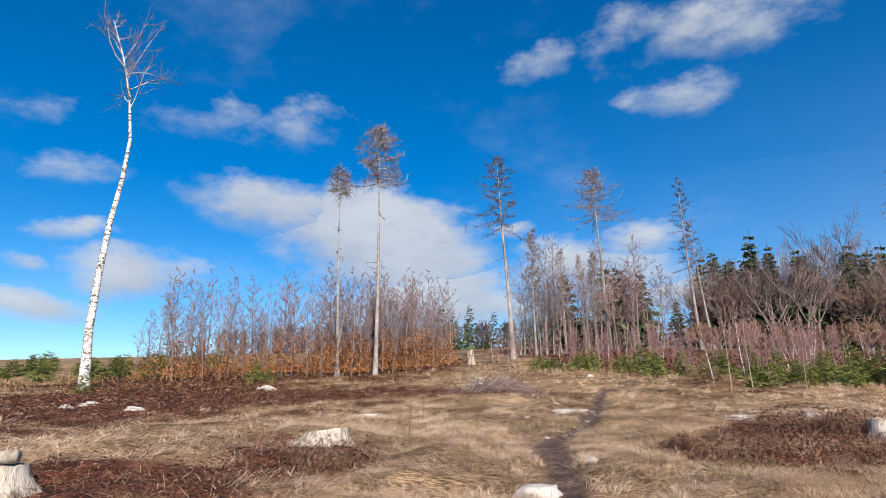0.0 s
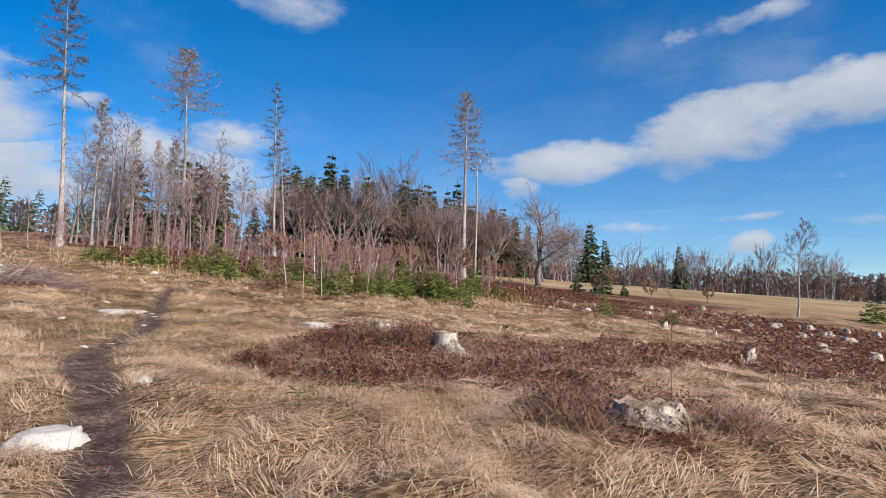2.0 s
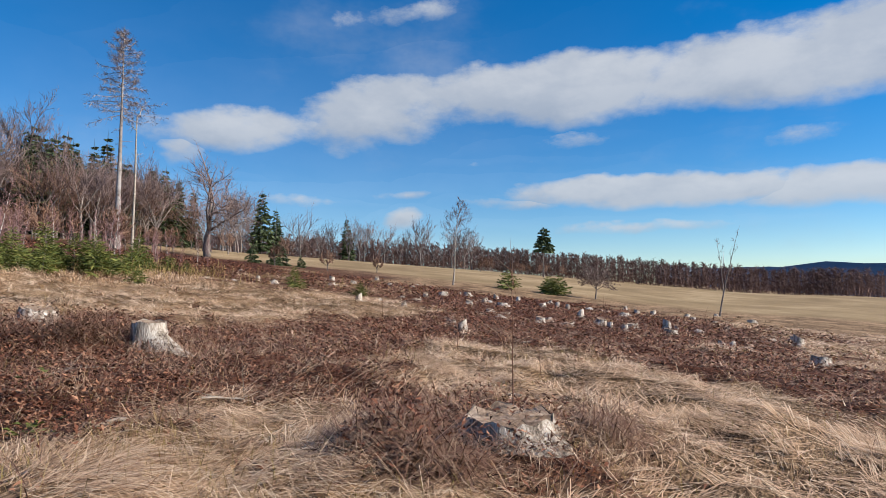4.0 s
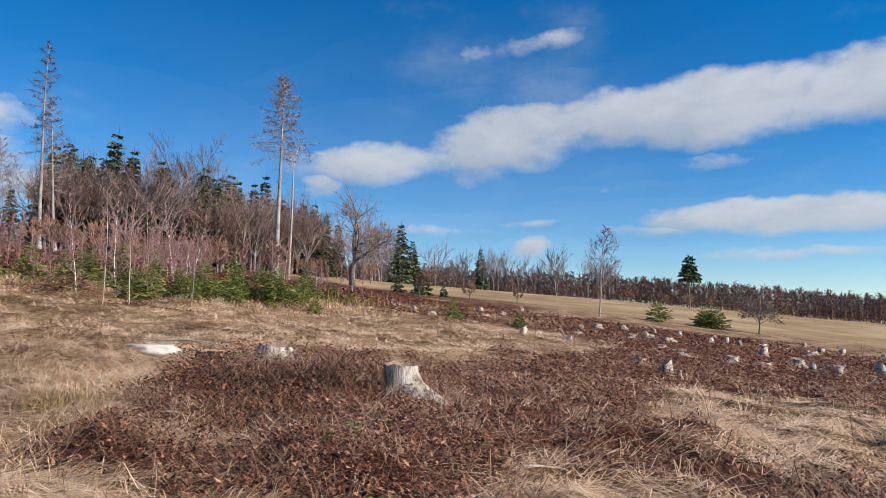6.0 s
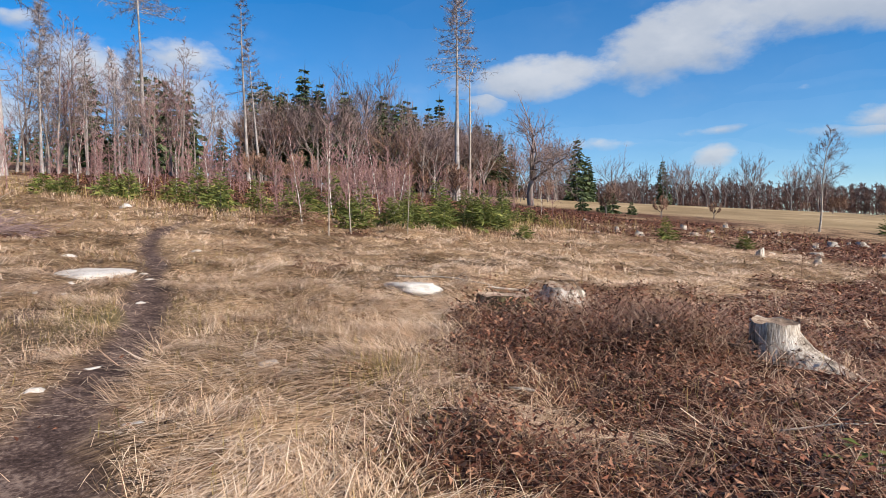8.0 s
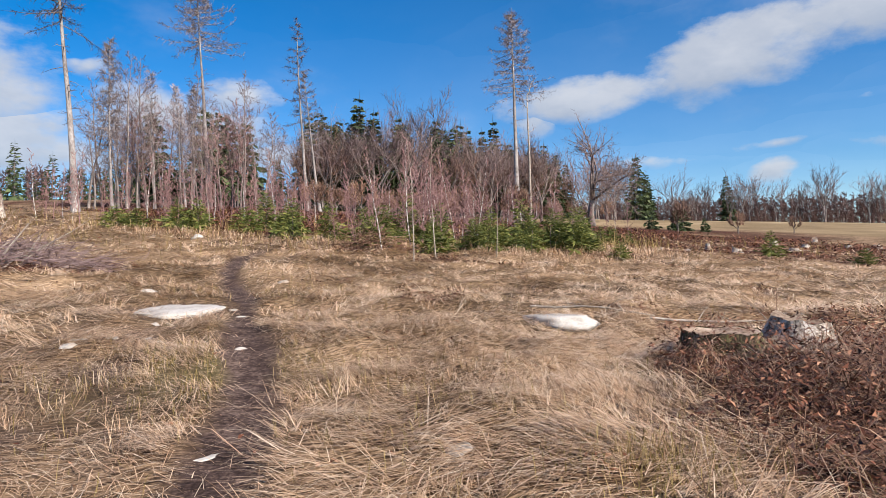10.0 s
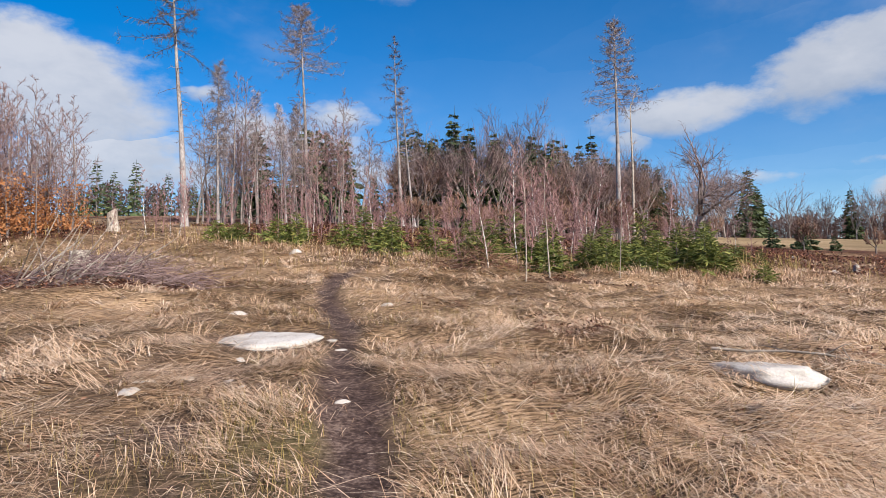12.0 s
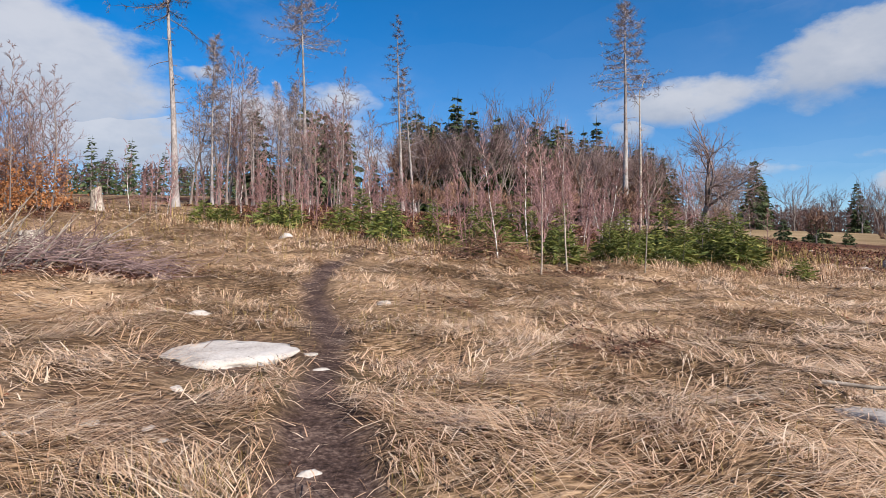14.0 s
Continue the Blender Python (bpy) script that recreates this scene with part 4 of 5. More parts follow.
def pole_stand():
    """Slim birches and larches behind the young spruces."""
    rng = random.Random(13)
    kinds = [tagged(bare_tree(130 + i, h, 0.11, 0.26, 0.20, 22, 5, 5, 0.75, 0.18, 0, 0.017, BARE_BARK, t, "slim_tree"), l, "tree", "slim trees behind the young spruces")
             for i, (h, t, l) in enumerate(((12.5, BARE_TWIG, "slim leafless grey tree in a dense stand"), (11.5, RED_TWIG, "slim leafless birch with purple-brown twigs"), (10.0, BARE_TWIG, "slim leafless grey tree in a dense stand")))]
    places = [(rng.uniform(-1.5, 14.5), rng.uniform(64, 80)) for _ in range(38)]
    sow(kinds, places, rng, 0.7, 1.08)
    red = [tagged(larch(140, 13.0, 0.13, 0.35, 1.7, 0.6), "young larch with reddish winter twigs", "tree", "slim trees behind the young spruces")]
    sow(red, [(3.6, 68.0), (6.2, 70.0), (0.4, 66.0), (7.4, 74.0)], rng, 0.85, 1.1)
    dark = [tagged(spruce(141, 12.0, 2.7, 19, 6, 9), "dark green spruce behind slim bare trees", "tree", "dark spruces")]
    sow(dark, [(13.5, 90.5), (16.0, 92.0), (12.0, 91.5), (10.0, 86.0), (5.0, 88.0)], rng, 0.75, 1.02)


def birch_saplings():
    rng = random.Random(14)
    kinds = [tagged(bare_tree(150 + i, h, 0.022, 0.15, 0.17, 17, 4, 4, 1.3, 0.14, 0, 0.011, b, RED_TWIG, "birch_sapling"), "leafless birch sapling with purple-red twigs", "tree", "birch saplings")
             for i, (h, b) in enumerate(((3.6, BIRCH_BARK), (3.2, RED_TWIG), (2.8, RED_TWIG)))]
    places = []
    for cx, cy, n, w in ((10.2, 30.5, 20, 2.0), (14.0, 33.5, 16, 1.8), (4.5, 41.5, 22, 2.8), (9.0, 44, 20, 3.5), (18, 40, 16, 4.0), (24, 44, 14, 4.0), (0.5, 46, 14, 3), (14, 50, 18, 6), (30, 52, 12, 5)):
        places += [(rng.gauss(cx, w), rng.gauss(cy, w * 0.7)) for _ in range(n)]
    places = [(x, max(y, 27.2)) for x, y in places]
    sow(kinds, places, rng, 0.6, 1.15)
    pale = tagged(bare_tree(158, 3.4, 0.019, 0.35, 0.14, 11, 4, 4, 1.7, 0.12, 0, 0.006, DEAD_WOOD, RED_TWIG, "birch_sapling"), "thin white-stemmed birch sapling in front of the spruces", "tree", "birch saplings")
    sow([pale], [(10.1, 25.6), (7.5, 25.7), (8.45, 26.2), (3.4, 38.4), (4.0, 38.0)], rng, 0.8, 1.1)


def young_spruces():
    rng = random.Random(15)
    kinds = [tagged(spruce(160 + i, h, w, 11, 6, 10, True, "young_spruce", 0.02), "bushy bright green young spruce at the edge of the clearing", "young spruce", "young spruces")
             for i, (h, w) in enumerate(((1.5, 0.75), (1.1, 0.75), (1.9, 0.85)))]
    row = ((0.6, 39.5), (3.0, 37.5), (6.9, 32.4), (9.5, 29.2), (12.6, 28.0), (15.0, 27.5), (18.0, 31.5), (23.0, 34.0))
    places = [on_line(rng, row, (j + rng.random()) / 46, rng.uniform(-0.8, 2.6)) for j in range(46)]
    places += [(12.9, 30.2), (12.3, 26.9), (14.2, 27.0), (14.9, 25.6), (8.2, 29.6), (7.6, 28.9), (13.4, 28.8), (17.6, 30.6), (16.5, 30.9), (18.4, 31.3), (9.2, 27.8), (10.9, 27.3), (11.5, 27.6), (24.0, 26.5), (26.0, 24.0), (-15, 33.4), (-14.2, 33.2), (-20.5, 27)]
    sow(kinds, places, rng, 0.45, 1.0)
    sow([kinds_copy(kinds[1])], [(68.2, 34.5), (71.0, 30.2), (72.5, 31.0), (71.8, 29.6)], rng, 1.7, 2.3)
    west = [(rng.uniform(-52, -25), rng.uniform(38, 50)) for _ in range(34)]
    sow([kinds_copy(kinds[1])], west, rng, 0.7, 1.7)
    big = tagged(spruce(165, 3.6, 1.5, 13, 6, 9, False, "spruce_tree", 0.03), "small dark spruce in a group at the field edge", "young spruce", "young spruces")
    sow([big], [(49.5, 53.5), (51.2, 54.0), (53.0, 53.0), (47.8, 55.0), (-41, 47)], rng, 0.4, 0.68)


def hill_wood():
    """The mixed wood on the rise."""
    rng = random.Random(16)
    kinds = [tagged(broad_tree(170 + i, h, 0.2, f, 4, 4, d, 0.14, 0.036, BARE_BARK, t), "leafless broad tree at the edge of the wood", "tree", "mixed wood")
             for i, (h, f, d, t) in enumerate(((14.0, 0.28, 0.6, BARE_TWIG), (12.0, 0.26, 0.75, RUST_TWIG), (13.5, 0.32, 0.55, BEECH_TWIG), (12.0, 0.24, 0.7, BARE_TWIG)))]
    edge = ((25, 92), (33, 91), (43, 91), (53, 89), (63, 89), (75, 93))
    places = [on_line(rng, edge, (j + rng.random()) / 78, rng.random() * 26) for j in range(92)]
    sow(kinds, places, rng, 0.92, 1.28)
    stand(broad_tree(180, 24.0, 0.34, 0.28, 5, 4, 0.5, 0.12, 0.04), 49.4, 105.7, label="tall leafless tree standing above the wood")
    dark = [tagged(spruce(181 + i, h, 2.7, 22, 6, 8), "tall dark spruce in the mixed wood", "tree", "mixed wood") for i, h in enumerate((17.0, 15.0))]
    places = [on_line(rng, edge, 0.04 + 0.93 * (j + rng.random()) / 46, 8 + rng.random() * 26) for j in range(54)]
    sow(dark, places, rng, 0.74, 1.12)
    for i in range(11):
        copy_to(dark[i % 2], 55 + 1.9 * i + rng.uniform(-0.6, 0.6), 114 - 1.1 * i + rng.uniform(-2, 2), 1.14 - 0.04 * i + rng.uniform(-0.06, 0.06), rng.uniform(0, 6.3))
    # trees along the field edge behind the oak
    places = [(72 + 5.2 * i + rng.uniform(-2, 2), 108 + rng.uniform(-8, 16) + 1.2 * i) for i in range(17)] + [(128 + 2.2 * i + rng.uniform(-2, 2), 112 - 3.2 * i + rng.uniform(-3, 3)) for i in range(11)]
    sow([kinds_copy(kinds[0]), kinds_copy(kinds[3])], places, rng, 0.7, 1.15)
    sow([kinds_copy(dark[1])], [(70, 112), (77, 115), (84, 118), (90, 119), (118, 122), (121, 124), (30, 135), (24, 138), (135, 112)], rng, 0.6, 0.9)
    # the dark line of spruces beyond the track
    far = tagged(spruce(186, 8.0, 1.7, 13, 5, 5), "dark spruce in a far line beyond the track", "tree", "far spruces")
    sow([far], [(-22 + 1.35 * i + rng.uniform(-1, 1), 124 + rng.uniform(-6, 12)) for i in range(32)], rng, 0.6, 1.2)


def kinds_copy(ob):
    return copy_thing(ob, ob.matrix_basis.copy())


def far_wood():
    """The low brown wood along the far side of the field, and the ridge."""
    rng = random.Random(17)
    far, north = Mesh(), Mesh()
    m = far
    for j in range(1000):
        s = (j + rng.random()) / 760
        a = radians(37 + 59 * s)
        d = 192 + rng.random() ** 1.5 * 45 - 17 * s
        x, y = 1 + d * math.sin(a), 6 + d * math.cos(a)
        if j >= 760:
            m, s = north, 0.5
            x, y = -75 + 125 * (j - 760) / 240 + rng.uniform(-2, 2), 140 + rng.uniform(-6, 14)
        h = rng.uniform(6.9, 8.1) * (1.08 - 0.25 * s)
        foot = on_ground(x, y)
        pts = bend(foot, Vector((rng.uniform(-.1, .1), rng.uniform(-.1, .1), 1)), h, 3, rng, 0.08, 0.1)
        m.tube(pts, [0.10, 0.08, 0.05, 0], 3)
        for b in range(54):
            f = 0.05 + 0.95 * rng.random()
            q = min(int(f * 3), 2)
            p = pts[q].lerp(pts[q + 1], f * 3 - q)
            w = unit(rng, 0.6)
            t = p + w * rng.uniform(0.6, 1.7) * (1.1 - 0.5 * f)
            m.sliver(p, t, 0.09)
            for _ in range(3):
                g = p.lerp(t, rng.uniform(0.3, 1))
                m.sliver(g, g + (w + unit(rng, 0.4)).normalized() * rng.uniform(0.35, 0.85), 0.085)
    tagged(far.make("far_wood", FAR_TWIG), "low leafless brown wood along the far side of the field", "wood", kind="stuff")
    tagged(north.make("far_wood", FAR_TWIG), "leafless wood on the skyline beyond the track", "wood", kind="stuff")
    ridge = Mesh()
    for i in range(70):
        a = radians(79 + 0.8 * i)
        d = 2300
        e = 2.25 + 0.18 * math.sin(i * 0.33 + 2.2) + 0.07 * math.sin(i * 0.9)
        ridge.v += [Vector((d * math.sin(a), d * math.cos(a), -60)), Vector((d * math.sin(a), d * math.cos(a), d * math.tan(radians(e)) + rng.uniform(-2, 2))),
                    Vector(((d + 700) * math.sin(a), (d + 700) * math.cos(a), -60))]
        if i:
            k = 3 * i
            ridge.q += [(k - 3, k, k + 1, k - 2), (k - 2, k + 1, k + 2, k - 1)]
    tagged(ridge.make("far_ridge", HAZE_RIDGE), "distant wooded ridge beyond the valley, haze blue in its colour", "ridge", kind="structure")


def brown_bushes():
    rng = random.Random(23)
    kind = tagged(broad_tree(190, 3.4, 0.06, 0.14, 4, 4, 1.0, 0.3, 0.03, BARE_BARK, RUST_TWIG, "bare_bush"), "leafless brown bush at the foot of the wood", "bush", "brown bushes")
    places = [(rng.uniform(17, 44), rng.uniform(60, 88)) for _ in range(34)] + [(rng.uniform(46, 75), rng.uniform(84, 98)) for _ in range(12)] + [(54, 50), (66, 52), (58, 60), (48, 52)] + [(rng.uniform(130, 165), rng.uniform(48, 84)) for _ in range(12)]
    sow([kind], places, rng, 0.6, 1.3)


thicket()
brown_bushes()
pole_stand()
birch_saplings()
young_spruces()
hill_wood()
far_wood()


# ---- stumps, stones and dead wood ----
def stump(seed, r, h, tilt=0.0, flare_by=0.5, roots=(), wood=None, ragged=0.02):
    """A weathered spruce stump: flared roots, furrowed side, sawn top."""
    rng = random.Random(seed)
    ob = new("tree_stump")
    n = 28
    roots = roots or [rng.uniform(0, 6.28) for _ in range(4)]
    rings = ((-0.25, 1.3), (0.0, 1.18), (0.14, 1.09), (0.4, 1.02), (0.75, 1.0), (1.0, 0.97))
    side, top = Mesh(), Mesh()
    rim = []
    for f, k in rings:
        for i in range(n):
            a = 2 * math.pi * i / n
            flare = sum(max(0.0, math.cos(a - q)) ** 6 for q in roots) * max(0, 0.6 - f) * flare_by
            rr = r * (k + flare + 0.05 * math.sin(a * 9 + seed) * (1.1 - f) + rng.uniform(-0.03, 0.03))
            z = h * f + (tilt * math.cos(a) * r + rng.uniform(-ragged, 0.012) * (f == 1.0)) * max(f, 0)
            side.v.append(Vector((math.cos(a) * rr, math.sin(a) * rr, z)))
    for j in range(len(rings) - 1):
        for i in range(n):
            e = (i + 1) % n
            side.q.append((j * n + i, j * n + e, (j + 1) * n + e, (j + 1) * n + i))
    rim = side.v[-n:]
    c = Vector((0, 0, h + 0.0))
    for k in (0.985, 0.6):
        for p in rim:
            q = c + (p - c) * k
            top.v.append(Vector((q.x, q.y, q.z - 0.004 + rng.uniform(-0.006, 0.006) - 0.02 * (k < 0.9))))
    top.v.append(c - Vector((0, 0, 0.03)))
    for i in range(n):
        e = (i + 1) % n
        top.q.append((i, e, n + e, n + i))
        top.t.append((n + i, n + e, 2 * n))
    side.make("side", wood or STUMP_WOOD, ob, smooth=True)
    top.make("cut_face", STUMP_TOP, ob, "dark weathered sawn face")
    return tagged(ob, "weathered pale grey sawn spruce stump in brown undergrowth", "tree stump", "tree stumps")


def stumps():
    rng = random.Random(18)
    for i, (x, y, r, h, tilt, spin) in enumerate(((4.95, 14.2, 0.33, 0.22, 0.0, 0), (5.6, 13.9, 0.24, 0.20, 0.15, 2), (5.52, 11.35, 0.19, 0.33, 0.05, 1.1), (4.72, 6.42, 0.30, 0.17, 0.05, 0.5),
                                                  (-5.42, 6.6, 0.26, 0.33, 0.0, 0), (-3.3, 10.9, 0.36, 0.20, 0.1, 0), (-2.1, 26.6, 0.19, 0.5, 0.1, 0))):
        label = ("wide low stump with a mossy dark side under grass", "low broken stump with a bright white side", "pale grey stump with a long white root on one side", "low rotting stump with a hollow and bright edges",
                 "weathered stump with a cut log lying on it", "low pale stump in reddish undergrowth", "small white stump in a brush heap")[i]
        stand(stump(200 + i, r, h, tilt, *((3.0, (-2.6,)) if i == 2 else (0.9, (), MOSSY_WOOD) if i == 0 else (0.5, (), None, 0.05) if i in (1, 3) else ())), x, y, spin=spin, label=label, category="tree stump", group="tree stumps")
    kinds = [stump(220 + i, r, h, t) for i, (r, h, t) in enumerate(((0.19, 0.26, 0.25), (0.24, 0.22, 0.15), (0.16, 0.30, 0.6), (0.29, 0.18, 0.1)))]
    places = [(14.6, 12.1), (17.0, 8.7), (17.4, 4.35), (22.9, 13.15), (23.9, 12.5), (41.1, 20.0), (25.5, 17.0), (21.3, 6.8), (26.2, 14.1), (27.6, 17.5), (47.3, 22.0), (47.2, 13.9), (27.8, 11.0), (46.3, 11.1), (51.5, 16.9), (42.5, 26.5), (57.0, 10.8), (30.0, 9.5), (33, 14.8), (27, 16.5), (17.5, 14.0), (21, 6.5), (26, 4.8), (31, 5.0),
              (24, 20), (29, 22.5), (34, 25), (40, 27), (44, 23), (37, 33), (31, 30), (45, 33), (42, 18.5), (47, 15), (49, 22.3), (36, 8), (44, 9.5), (50, 12), (24.5, 8.8)]
    places += [(rng.uniform(18, 54), rng.uniform(2, 42)) for _ in range(26)]
    sow(kinds, places, rng, 0.55, 1.15)


def stone(seed, sx, sy, sz, flat=0.0):
    """A worn granite stone sunk into the turf."""
    bm = bmesh.new()
    bmesh.ops.create_icosphere(bm, subdivisions=4 if sx > 0.25 else 3, radius=1)
    off = Vector((seed * 7.3, seed * 3.1, seed))
    for v in bm.verts:
        n = noise.fractal(v.co * 1.3 + off, 1.0, 2.0, 4) * 0.30 + noise.noise(v.co * 2.6 + off) * 0.10 + abs(noise.noise(v.co * 4.1 + off)) * 0.08
        c = v.co * (1 + n)
        if flat:
            c.z = min(c.z, 1 - flat + 0.06 * noise.noise(v.co * 4 + off))
        v.co = Vector((c.x * sx, c.y * sy, c.z * sz))
    me = bpy.data.meshes.new("stone")
    bm.to_mesh(me)
    bm.free()
    for p in me.polygons:
        p.use_smooth = True
    me.materials.append(STONE)
    return tagged(new("stone", me), "pale worn granite stone sunk in dry grass", "stone", "stones along the path")


def stones():
    rows = (  # place, half sizes, sink, turn, flatness, words
        (0.20, 8.0, 0.27, 0.22, 0.21, 0.03, 0.5, 0.3, "pale rounded granite rock beside the trodden path"),
        (0.95, 9.95, 0.12, 0.10, 0.10, 0.02, 0.2, 0.0, ""), 
        (1.06, 19.72, 0.56, 0.44, 0.13, 0.0, -0.35, 0.55, "wide flat white granite slab beside the path"),
        (5.0, 16.5, 0.42, 0.20, 0.14, 0.03, -0.9, 0.3, "long pale granite slab in matted grass"),
        (3.08, 22.0, 0.12, 0.09, 0.08, 0.01, 0, 0.0, ""), (0.80, 21.3, 0.18, 0.10, 0.08, 0.01, 0.3, 0.0, ""),
        (-2.85, 16.3, 0.42, 0.25, 0.12, 0.02, 0.1, 0.3, "low flat pale stone in straw"), (-4.4, 17.6, 0.40, 0.25, 0.12, 0.02, 0.1, 0.3, "low flat pale stone in straw"),
        (-0.05, 17.5, 0.08, 0.055, 0.05, 0.01, 0.4, 0.0, ""), (0.75, 18.5, 0.055, 0.04, 0.04, 0.01, 0.1, 0.0, ""), (0.66, 17.85, 0.055, 0.04, 0.035, 0.01, 1.0, 0.0, ""),
        (0.75, 17.6, 0.04, 0.03, 0.03, 0.01, 0.2, 0.0, ""), (1.45, 17.05, 0.07, 0.04, 0.04, 0.01, 0.2, 0.0, ""), (2.0, 13.6, 0.10, 0.08, 0.06, 0.01, 0.6, 0.0, ""),
        (0.88, 12.75, 0.11, 0.06, 0.04, 0.01, 0.5, 0.3, ""), (0.56, 12.6, 0.07, 0.045, 0.03, 0.01, 0.2, 0.3, ""), (0.74, 14.3, 0.12, 0.06, 0.03, 0.005, 0.1, 0.4, ""), (0.38, 13.75, 0.075, 0.05, 0.05, 0.01, 0.5, 0.0, ""), (0.3, 18.0, 0.09, 0.06, 0.05, 0.01, 0.5, 0.0, ""),
        (-16.4, 21.9, 0.22, 0.16, 0.16, 0.02, 0.5, 0.0, ""), (-16.7, 22.7, 0.30, 0.2, 0.18, 0.02, 0.5, 0.0, ""), (-16.2, 20.7, 0.26, 0.18, 0.14, 0.02, 0.9, 0.0, ""), (-12.8, 19.6, 0.32, 0.2, 0.16, 0.02, 0.2, 0.0, ""), (-12.3, 28.6, 0.4, 0.25, 0.2, 0.02, 0.2, 0.0, ""),
        (1.80, 19.6, 0.07, 0.05, 0.03, 0.01, 0.2, 0.3, ""), (0.02, 17.75, 0.09, 0.05, 0.03, 0.01, 0.1, 0.3, ""), (1.82, 19.15, 0.09, 0.05, 0.03, 0.01, 0.1, 0.0, ""), (2.9, 33.0, 0.2, 0.15, 0.15, 0.02, 0.1, 0.0, ""),
    )
    for i, (x, y, a, b, c, sink, turn, flat, words) in enumerate(rows):
        rock = stand(stone(i + 1, a, b, c, flat), x, y, sink=sink + (0.35 * c if a < 0.2 else 0), spin=turn, label=words, category="stone")
        if i == 2:
            rock.matrix_basis = rock.matrix_basis @ pose(0, 0, 0, 6, 0, 0)
    rng = random.Random(19)
    kinds = [stone(60 + i, 0.2, 0.15, 0.12) for i in range(2)]
    sow(kinds, [(rng.uniform(20, 52), rng.uniform(3, 40)) for _ in range(16)], rng, 0.5, 1.4)


def branch(seed, pts, r, label):
    """A fallen branch lying on the ground, with a few side twigs."""
    rng = random.Random(seed)
    m = Mesh()
    line = [on_ground(x, y) + Vector((0, 0, z)) for x, y, z in pts]
    fine = []
    for i in range(len(line) - 1):
        for s in range(3):
            fine.append(line[i].lerp(line[i + 1], s / 3) + unit(rng) * r * 0.8)
    fine.append(line[-1])
    m.tube(fine, [r * (1 - 0.75 * i / len(fine)) for i in range(len(fine))], 6)
    ob = new("fallen_branch")
    stick = m.make("stick", DEAD_WOOD, ob, smooth=True)
    for _ in range(5):
        p = fine[rng.randrange(1, len(fine))]
        t = Mesh()
        t.tube(bend(p, unit(rng, 0.6), rng.uniform(0.15, 0.5), 2, rng, 0.3), [r * 0.4, r * 0.28, 0], 3)
        t.make("twig", DEAD_WOOD, stick)
    return tagged(ob, label, "branch", "fallen branches")


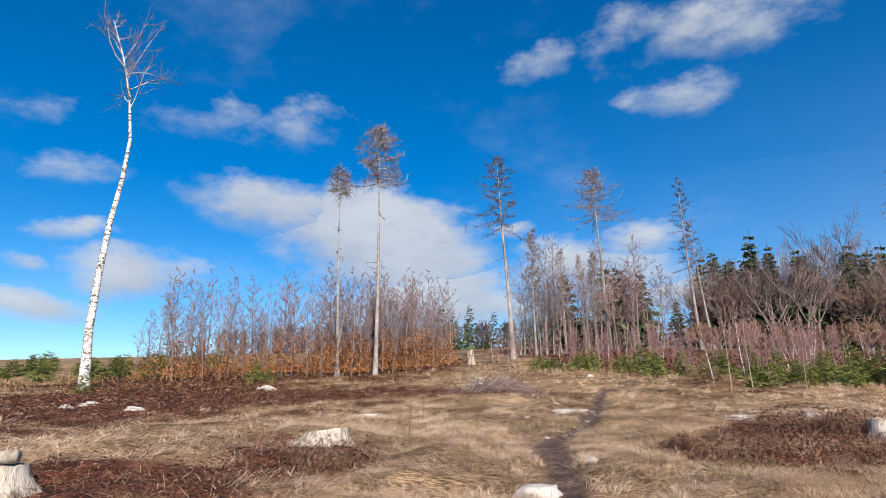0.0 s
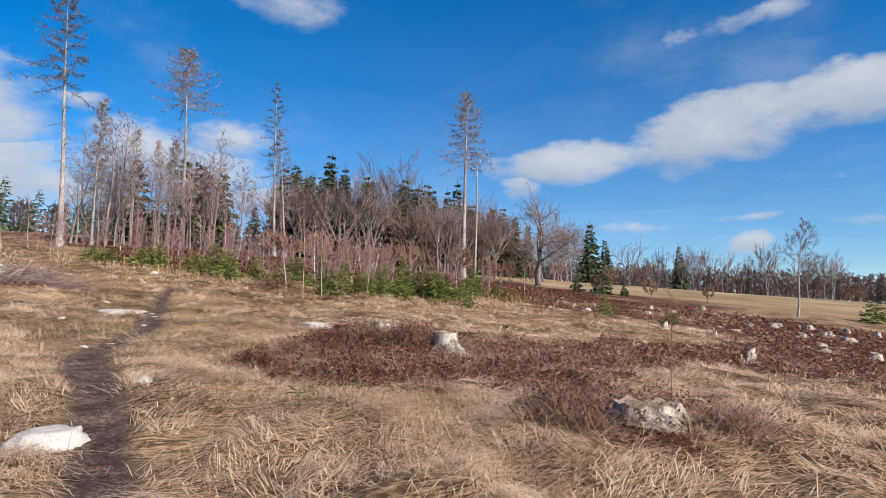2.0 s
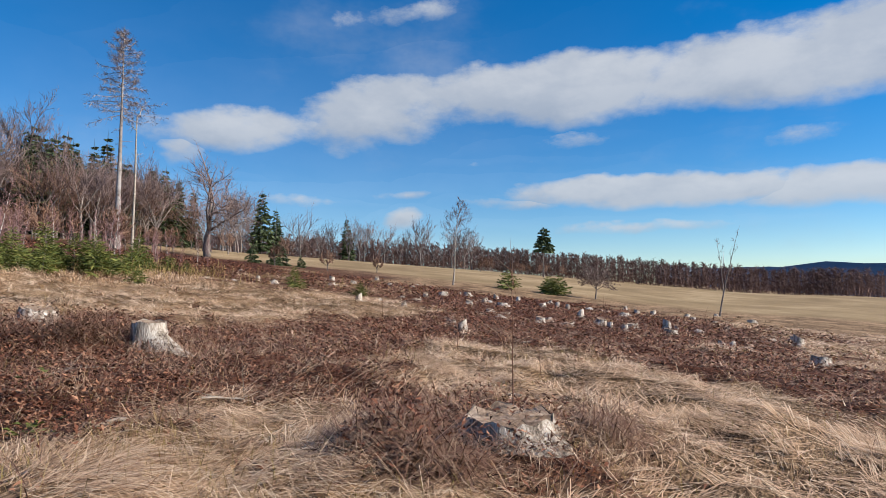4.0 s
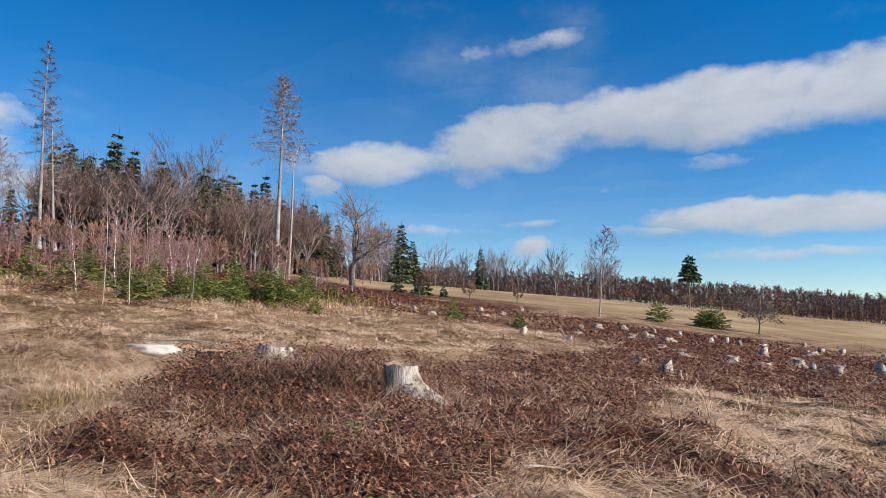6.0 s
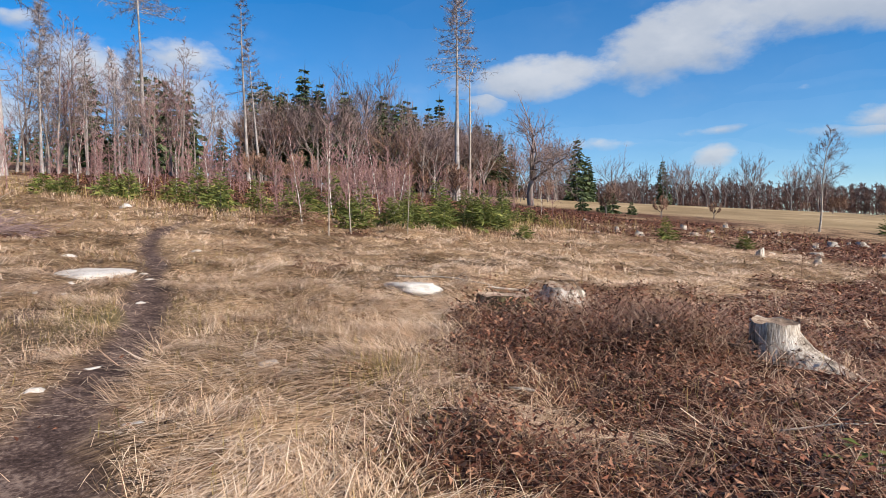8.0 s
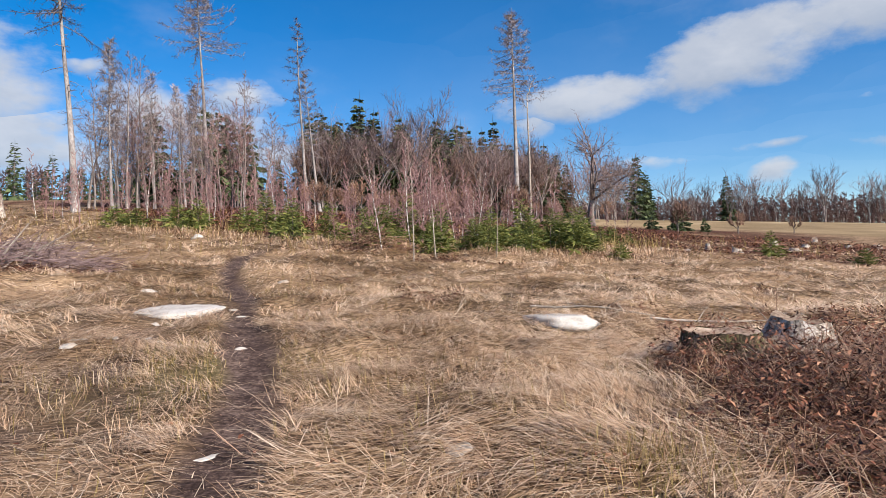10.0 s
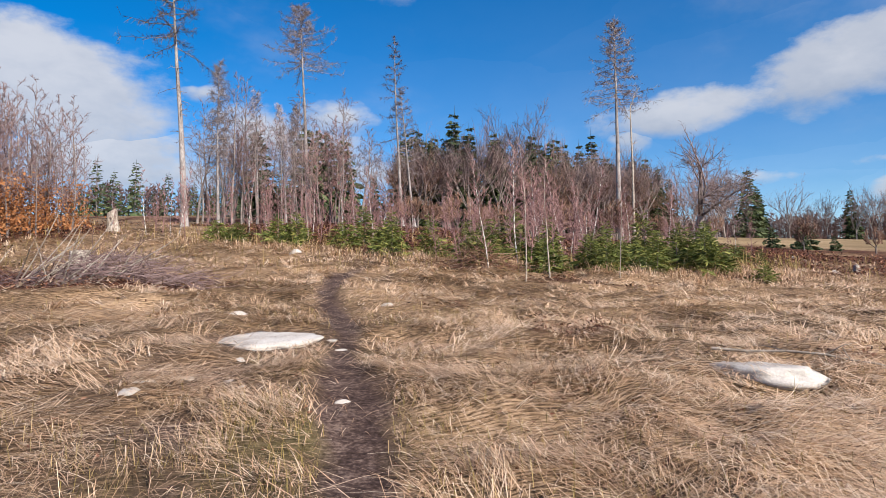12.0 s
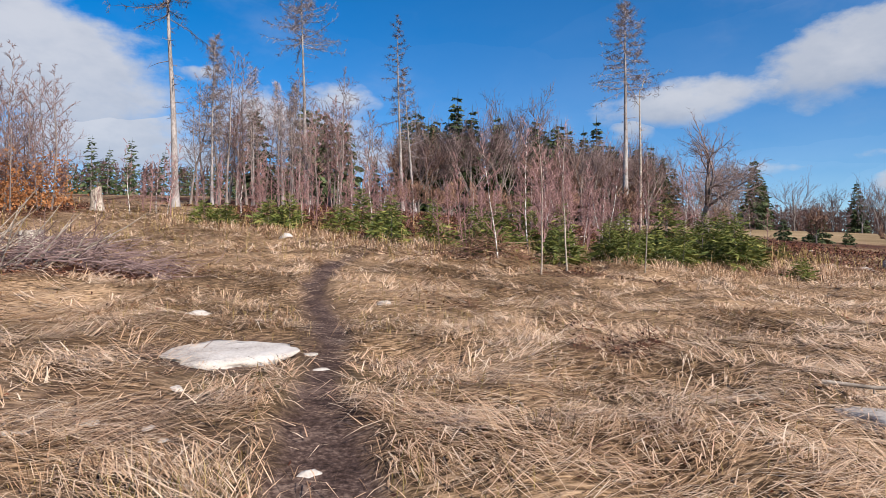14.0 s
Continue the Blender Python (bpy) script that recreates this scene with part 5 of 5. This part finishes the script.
def dead_wood():
    rng = random.Random(20)
    branch(1, ((3.85, 10.4, 0.08), (4.02, 10.15, 0.12), (4.3, 10.05, 0.06)), 0.006, "bleached forked branch lying in bramble")
    branch(2, ((6.2, 16.2, 0.05), (6.9, 15.7, 0.1), (7.5, 15.5, 0.12)), 0.018, "grey branch lying in the grass")
    branch(3, ((1.25, 6.0, 0.03), (1.5, 6.15, 0.05)), 0.006, "thin straw-coloured stick lying on the grass")
    branch(4, ((4.3, 8.9, 0.06), (4.6, 8.75, 0.05)), 0.010, "short bleached stick in brown litter")
    branch(5, ((5.2, 17.3, 0.06), (5.9, 16.6, 0.1), (6.3, 16.2, 0.08)), 0.016, "grey branch lying in the grass")
    log = Mesh()
    a, b = on_ground(-5.42, 6.6) + Vector((-0.62, -0.2, 0.35)), on_ground(-5.42, 6.6) + Vector((0.12, 0.05, 0.41))
    log.tube([a, a.lerp(b, 0.5), b], [0.08, 0.076, 0.07], 12)
    tagged(log.make("cut_log", DEAD_WOOD, smooth=True), "short cut log lying across a stump", "log")
    heap = Mesh()
    for _ in range(760):
        x, y = rng.gauss(-1.3, 0.85), rng.gauss(25.3, 0.5)
        p = on_ground(x, y) + Vector((0, 0, rng.random() * 0.45 * math.exp(-((x + 1.3) ** 2) / 1.6)))
        d = Vector((rng.gauss(0.3, 1), rng.gauss(0, 0.6), rng.gauss(0.05, 0.22)))
        heap.tube(bend(p, d, rng.uniform(0.25, 0.95), 3, rng, 0.3), [0.008, 0.007, 0.005, 0], 3)
    tagged(heap.make("brush_heap", BEECH_TWIG), "heap of cut purple-brown brushwood in dry grass", "brushwood", kind="stuff")
    pale = Mesh()
    for _ in range(26):
        p = on_ground(rng.gauss(-2.2, 0.5), rng.gauss(25.0, 0.4))
        pale.tube(bend(p, Vector((rng.gauss(0.7, 0.4), rng.gauss(0, 0.4), rng.uniform(0.3, 1.2))), rng.uniform(0.7, 1.9), 3, rng, 0.15), [0.014, 0.012, 0.009, 0], 4)
    tagged(pale.make("dry_stalks", DEAD_WOOD), "pale dry stalks leaning over the brush heap", "brushwood", kind="stuff")
    # single dry stalks and shoots that stand up out of the felled ground
    kinds = []
    for i in range(3):
        shoot = new("dry_shoot")
        m = Mesh()
        pts = bend(Vector((0, 0, -0.05)), Vector((0, 0, 1)), 1.0, 5, rng, 0.08, 0.1)
        m.tube(pts, [0.005, 0.0045, 0.004, 0.003, 0.0025, 0], 4)
        stem = m.make("stem", STEMS, shoot)
        for _ in range(7):
            p = pts[2].lerp(pts[5], rng.random())
            t = Mesh()
            t.tube(bend(p, unit(rng, 1.2), rng.uniform(0.1, 0.3), 2, rng, 0.2), [0.0025, 0.002, 0], 3)
            t.make("twig", STEMS, stem)
        kinds.append(tagged(shoot, "thin dry leafless shoot standing in undergrowth", "shoot", "dry shoots"))
    places = [(5.3, 6.65), (-2.0, 12.6), (-2.2, 12.4), (13.5, 8.2), (12.2, 12.6), (19, 10), (14, 14), (9.5, 9.4), (16, 16.5), (24, 15), (21, 19), (8.4, 7.6), (11.6, 6.0), (27, 10.5), (7.2, 15.2)]
    sow(kinds, places, rng, 0.6, 1.5)


def undergrowth():
    """Green bramble shoots, pale chips of wood, a dark brush heap and the mast on the ridge."""
    rng = random.Random(31)
    for i, (x, y, n) in enumerate(((3.05, 8.9, 26), (2.75, 9.15, 18), (2.2, 8.5, 12), (-2.6, 9.1, 22), (3.6, 9.9, 10))):
        plant = new("bramble_plant")
        for _ in range(n):
            m = Mesh()
            a, d = rng.uniform(0, 6.3), rng.uniform(0.02, 0.16)
            c = Vector((math.cos(a) * d, math.sin(a) * d, rng.uniform(0.05, 0.16)))
            u = Vector((math.cos(a), math.sin(a), rng.uniform(-0.3, 0.4))) * rng.uniform(0.025, 0.05)
            w = u.cross(Vector((0, 0, 1))).normalized() * u.length * 0.6
            tip, side = c + u, Vector((0, 0, 0.012))
            m.v += [c - u, c + w + side, tip, c - w + side, c]
            m.t += [(0, 4, 1), (1, 4, 2), (2, 4, 3), (3, 4, 0)]
            m.make("leaf", YOUNG_SPRUCE, plant)
        stem = Mesh()
        stem.tube(bend(Vector((0, 0, -0.03)), Vector((0.2, 0.1, 1)), 0.2, 3, rng, 0.2), [0.005, 0.004, 0.003, 0], 4)
        stem.make("stem", STEMS, plant)
        stand(plant, x, y, label="small bramble plant with fresh green leaves", category="plant", group="bramble plants")
    kinds = []
    for i in range(3):
        m = Mesh()
        m.tube(bend(Vector((-0.12, 0, 0.05)), Vector((1, 0.1, 0.1)), 0.28, 4, rng, 0.15), [0.012, 0.02, 0.018, 0.012, 0.004], 6)
        kinds.append(tagged(m.make("wood_piece", DEAD_WOOD, smooth=True), "short bleached piece of wood lying in brown litter", "wood piece", "pieces of wood"))
    places = [(3.4, 8.7), (6.9, 11.6), (7.6, 13.2), (4.6, 10.1), (8.5, 10.9), (9.3, 12.3), (10.6, 10.4), (3.2, 11.8), (6.4, 9.5), (12.8, 9.6), (11.9, 12.9), (14.2, 10.9), (16.3, 12.5), (5.9, 14.6),
              (18.2, 9.8), (20.4, 12.9), (6.1, 7.0), (22.6, 16), (25.5, 11.2), (29, 13), (-2.3, 10.4), (2.9, 17.6), (6.4, 18.4)]
    sow(kinds, places, rng, 0.4, 1.1)
    heap = Mesh()
    for _ in range(420):
        x, y = rng.gauss(7.3, 0.7), rng.gauss(28.3, 0.4)
        p = on_ground(x, y) + Vector((0, 0, rng.random() * 0.55 * math.exp(-((x - 7.3) ** 2) / 1.0)))
        heap.tube(bend(p, Vector((rng.gauss(0, 1), rng.gauss(0, 0.7), rng.gauss(0.1, 0.3))), rng.uniform(0.3, 0.9), 2, rng, 0.3), [0.011, 0.008, 0], 3)
    tagged(heap.make("brush_heap", STEMS), "dark heap of dead brushwood beside the young spruces", "brushwood", kind="stuff")
    stand(stump(240, 0.24, 1.05, 0.6), -4.6, 47.5, label="tall broken pale stump beside the beech thicket", category="tree stump", group="tree stumps")
    mast = Mesh()
    a = radians(84.4)
    foot = Vector((2290 * math.sin(a), 2290 * math.cos(a), 60))
    mast.tube([foot, foot + Vector((0, 0, 40)), foot + Vector((0, 0, 78))], [1.6, 1.2, 0.7], 6)
    tagged(mast.make("radio_mast", PLASTIC, smooth=True), "thin grey radio mast standing on the distant ridge", "mast")


stumps()
stones()
dead_wood()
undergrowth()
